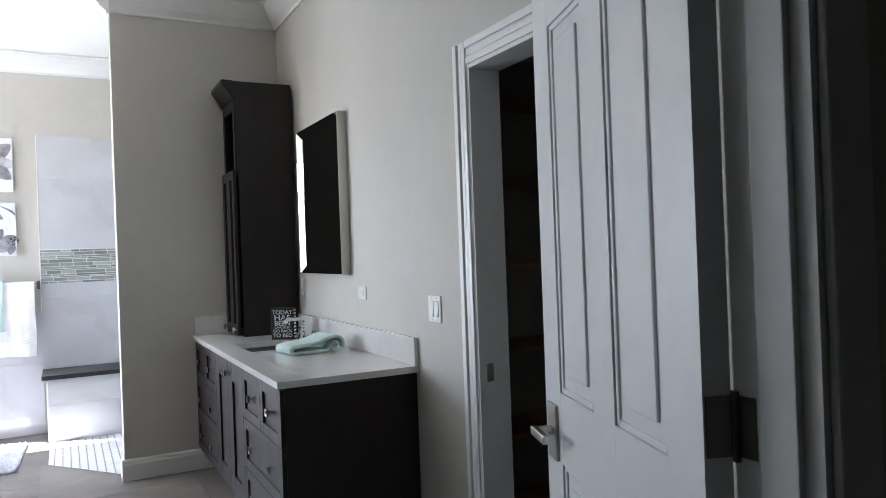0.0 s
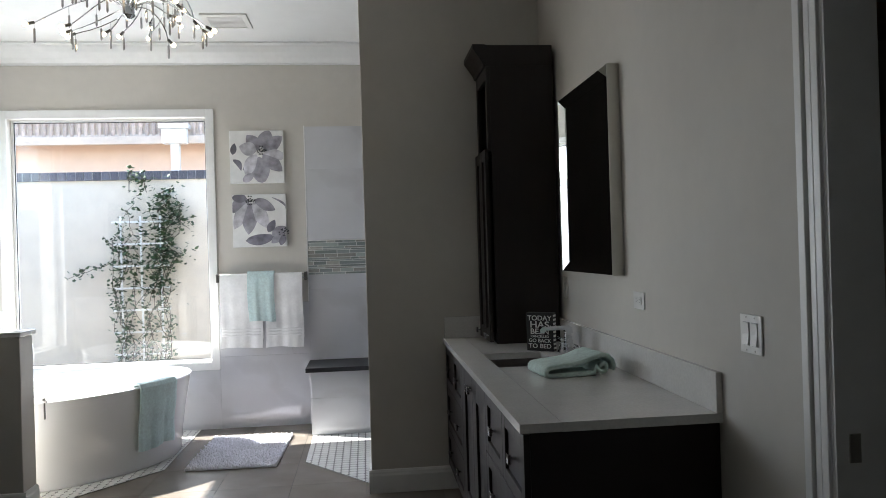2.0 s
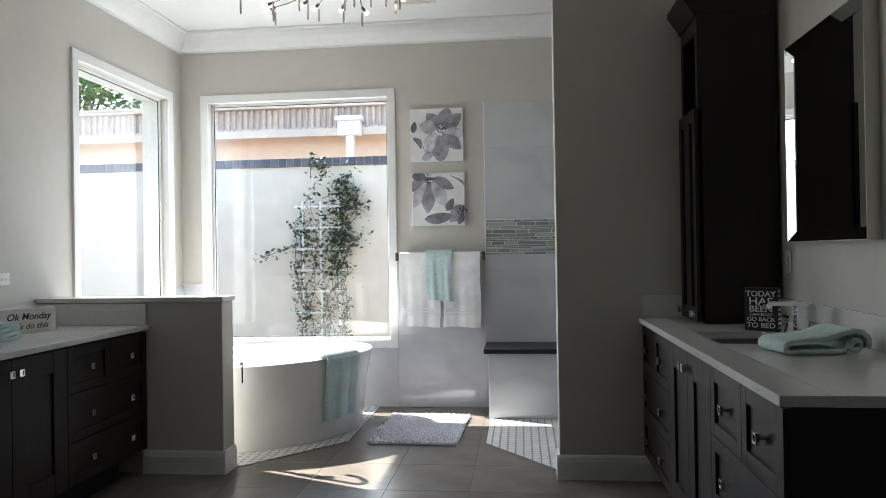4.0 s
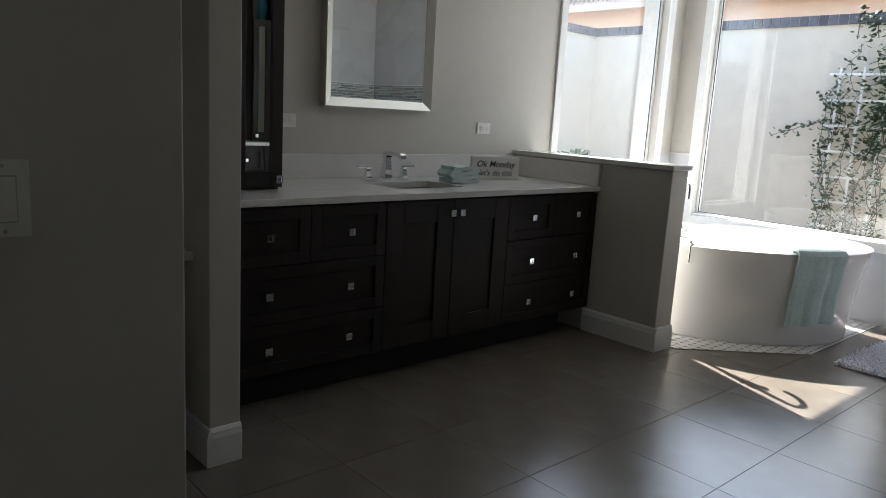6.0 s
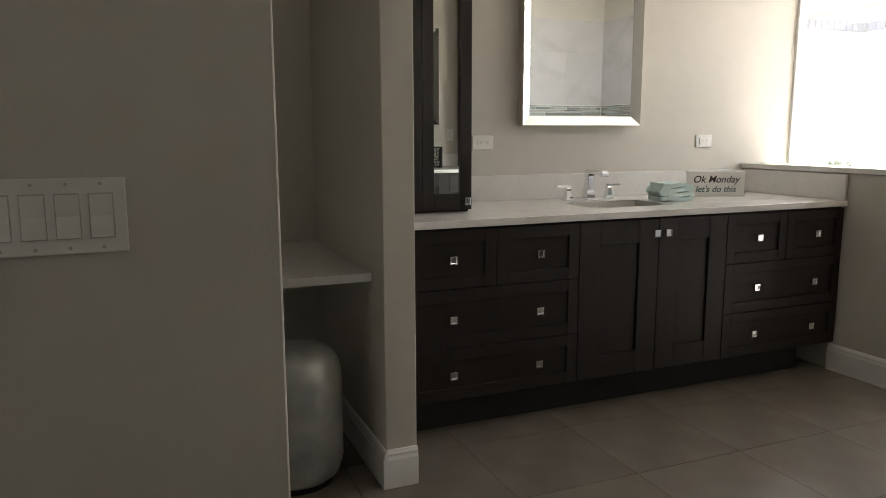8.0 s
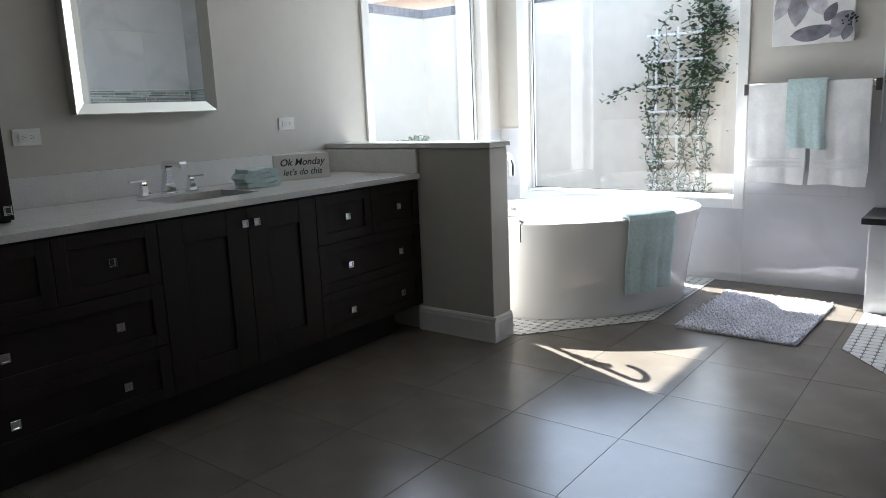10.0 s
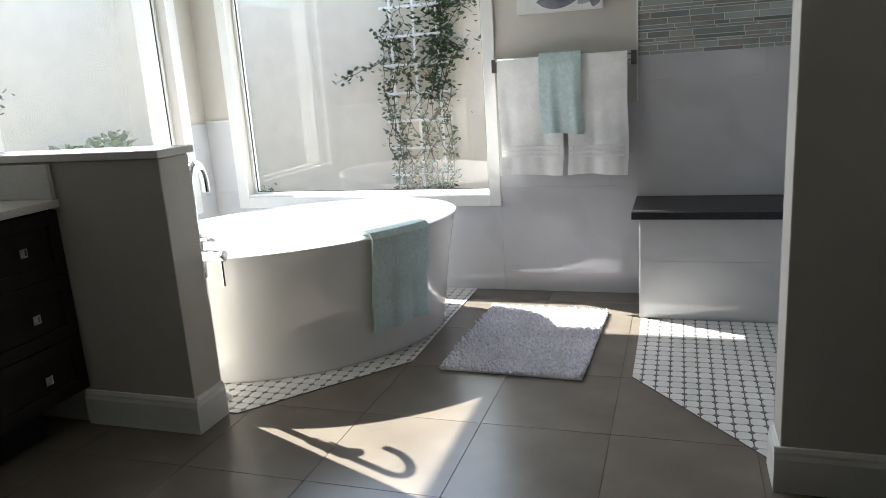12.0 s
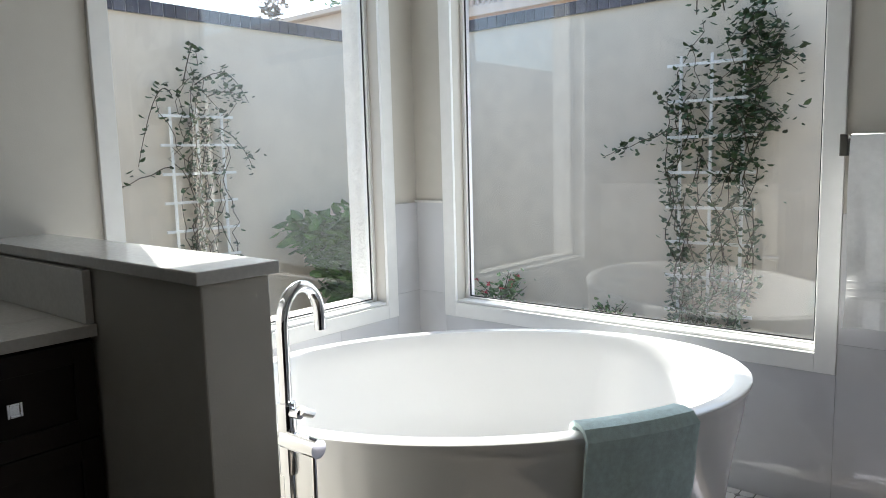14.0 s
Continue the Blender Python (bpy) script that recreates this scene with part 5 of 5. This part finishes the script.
# ---- pieces ----
LAB = "polished white marble wall tiles with fine joints"
C0, C1, CB = NX0 - 0.069, NX1 + 0.069, NZ0 - 0.069
tile_rows("wainscot_north_corner", "x", N, 0, W + PROUD, C0, 0, 1.055, 1.22, 0.61, LAB)
tile_rows("wainscot_north_low", "x", N, 0, C0, C1, 0, CB, 1.22, 0.61, LAB)
tile_rows("wainscot_north_side", "x", N, 0, C1, SHX, 0, 1.055, 1.22, 0.61, LAB)
V0, V1 = WY0 - 0.069, WY1 + 0.069
tile_rows("wainscot_west_low", "y", W, 0, PONY_Y1, V1, 0, CB, 1.22, 0.61, LAB)
tile_rows("wainscot_west_corner", "y", W, 0, V1, N, 0, 1.055, 1.22, 0.61, LAB)
BZ0, BZ1 = 1.283, 1.583
tile_rows("shower_tile_low", "x", N, 0, SHX, E - PROUD, 0.551, BZ0, 1.22, 0.61, LAB)
tile_rows("shower_tile_high", "x", N, 0, SHX, E - PROUD, BZ1, 2.565, 1.22, 0.61, LAB)
SB = STUB_Y + 0.15
tile_rows("shower_tile_east_low", "y", E, 0, SB + PROUD, N, 0, BZ0, 1.22, 0.61, LAB)
tile_rows("shower_tile_east_high", "y", E, 0, SB + PROUD, N, BZ1, 2.565, 1.22, 0.61, LAB)
tile_rows("shower_tile_stub", "x", SB, 9, STUB_X, E, 0, 2.565, 1.22, 0.61, LAB)
structure("wainscot_cap", B(W + 0.001, C0 - 0.001, N - 0.016, N, 1.055, 1.067), M_QUARTZ, "thin pale trim above the wainscot", "trim")
structure("shower_edge_trim", B(SHX - 0.008, SHX - 0.0005, N - 0.015, N, 1.056, 2.573), M_TRIM, "thin pale edge trim of the shower tile", "trim")


def strip_band(nm, axis, fixed, a, b, seed):
    """Rows of mixed-width glass and stone strips."""
    rng = random.Random(seed)
    back = bmesh.new()
    if axis == "x":
        box(back, a, b, fixed - 0.008, fixed, BZ0, BZ1)
    else:
        box(back, fixed - 0.008, fixed, a, b, BZ0, BZ1)
    holder = structure(nm, back, M_LGROUT, "band of grey glass and stone strip mosaic", "wall tiling")
    cache = {}
    z = BZ0 + 0.002
    heights = (0.017, 0.028, 0.010, 0.016, 0.028, 0.010, 0.017, 0.028, 0.028, 0.010, 0.016, 0.028, 0.017)
    for k, h in enumerate(heights):
        u = a + 0.002 - rng.uniform(0, 0.1)
        while u < b - 0.01:
            w = rng.choice((0.07, 0.11, 0.16, 0.19, 0.24))
            l, r = max(u, a + 0.001), min(u + w, b - 0.001)
            if r - l > 0.012:
                key = (round(r - l, 3), h, rng.randrange(3))
                if key not in cache:
                    d = 0.0088 + 0.0007 * key[2]
                    t = bmesh.new()
                    if axis == "x":
                        box(t, 0, key[0] - 0.0045, -d, 0, 0, h - 0.0005)
                    else:
                        box(t, -d, 0, 0, key[0] - 0.0045, 0, h - 0.0005)
                    cache[key] = mesh_of("mosaic_strip", t, M_BAND[key[2]])
                shared("mosaic_strip", cache[key], holder, pose(l, fixed, z) if axis == "x" else pose(fixed, l, z))
            u += w
        z += h + 0.0032
    return holder


M_LGROUT = mat("pale_grout", (0.76, 0.76, 0.74), 0.9, scale=60, vary=0.06)
strip_band("mosaic_band_north", "x", N, SHX, E - 0.013, 1)
strip_band("mosaic_band_east", "y", E, SB + 0.013, N - 0.013, 2)

# floor tiles; walls stand on them
TX, TY, TW, TH = -0.09, 5.142, 0.466, 0.49
cache = mesh_of("floor_tile", B(0.0013, TW - 0.0013, 0.0013, TH - 0.0013, -0.008, 0.0), M_TILE)
for i in range(-5, 5):
    for j in range(-10, 5):
        x, y = TX + i * TW, TY + j * TH
        if W - TW < x < E + 0.1 and y > S - 0.2 - TH and y < N:
            shared("floor_tile", cache, floor, pose(x, y, 0, 0, 0, 0))


def clipped(ring, poly):
    """The part of a ring of (x, y) inside a convex outline that runs anticlockwise."""
    for (x0, y0), (x1, y1) in zip(poly, poly[1:] + poly[:1]):
        out = []
        for i, q in enumerate(ring):
            p = ring[i - 1]
            dp = (x1 - x0) * (p[1] - y0) - (y1 - y0) * (p[0] - x0)
            dq = (x1 - x0) * (q[1] - y0) - (y1 - y0) * (q[0] - x0)
            if (dp > 0) != (dq > 0):
                u = dp / (dp - dq)
                out.append((p[0] + (q[0] - p[0]) * u, p[1] + (q[1] - p[1]) * u))
            if dq > 0:
                out.append(q)
        ring = out
        if len(ring) < 3:
            return []
    return ring


M_MGROUT = mat("grey_grout", (0.13, 0.13, 0.135), 0.9, scale=60, vary=0.1)


def mosaic(nm, poly, label):
    """White octagons with dark square dots in pale grout, over a corner of the floor."""
    t = bmesh.new()
    lo = [t.verts.new((x, y, 0.0005)) for x, y in poly]
    hi = [t.verts.new((x, y, 0.0030)) for x, y in poly]
    n = len(poly)
    for k in range(n):
        t.faces.new((lo[k], lo[(k + 1) % n], hi[(k + 1) % n], hi[k]))
    t.faces.new(hi)
    holder = structure(nm, t, M_MGROUT, label, "floor tiling")
    p, c = 0.054, 0.0105
    for name, material, dots in (("octagons", M_MOS, False), ("dots", M_MOSDOT, True)):
        verts, faces = [], []
        for i in range(-60, 60):
            for j in range(-60, 60):
                x, y = i * p + (p / 2 if dots else 0), 6.4 + j * p + (p / 2 if dots else 0)
                h = p / 2 - 0.0021
                if dots:
                    r = c - 0.0008
                    ring = [(r, 0), (0, r), (-r, 0), (0, -r)]
                else:
                    ring = [(h, -h + c), (h, h - c), (h - c, h), (-h + c, h), (-h, h - c), (-h, -h + c), (-h + c, -h), (h - c, -h)]
                ring = clipped([(x + u, y + v) for u, v in ring], poly)
                if not ring:
                    continue
                b0, m = len(verts), len(ring)
                verts.extend((u, v, 0.0030) for u, v in ring)
                verts.extend((x + (u - x) * 0.98, y + (v - y) * 0.98, 0.0050) for u, v in ring)
                faces.append(tuple(range(b0 + m, b0 + 2 * m)))
                faces.extend((b0 + k, b0 + (k + 1) % m, b0 + m + (k + 1) % m, b0 + m + k) for k in range(m))
        me = bpy.data.meshes.new(name)
        me.from_pydata(verts, [], faces)
        me.materials.append(material)
        ob = new(name, me)
        ob.parent = holder
        tagged(ob, kind="stuff")


mosaic("mosaic_floor_tub", [(-2.28, 5.532), (-1.06, 5.532), (-0.545, 6.15), (-0.545, 7.28), (-2.28, 7.28)], "white octagon mosaic floor under the tub")
mosaic("mosaic_floor_shower", [(0.42, 6.13), (0.87, 5.565), (1.96, 5.56), (1.96, 6.855), (0.42, 6.855)], "white octagon mosaic floor of the shower")

# brick coping
bk = mesh_of("brick", B(0.003, 0.097, -0.03, 0.23, 0, 0.105, bevel=0.006), M_BRICK)
cop = thing("coping_north", "dark brick coping on the garden wall", "coping", kind="structure")
for k in range(78):
    shared("brick", bk, cop, pose(GX - 0.2 + 0.1 * k, GY, GT + 0.001, 0, 0, 0))
part("mortar", B(GX - 0.2, 2.6, GY - 0.02, GY + 0.22, GT + 0.0005, GT + 0.095), M_WGROUT, cop)
cop = thing("coping_west", "dark brick coping on the garden wall", "coping", kind="structure")
for k in range(58):
    shared("brick", bk, cop, pose(GX, GY - 0.05 - 0.1 * k, GT + 0.001, 0, 0, 90) @ pose(-0.05, 0, 0))
part("mortar", B(GX - 0.22, GX + 0.02, GY - 5.9, GY - 0.03, GT + 0.0005, GT + 0.095), M_WGROUT, cop)
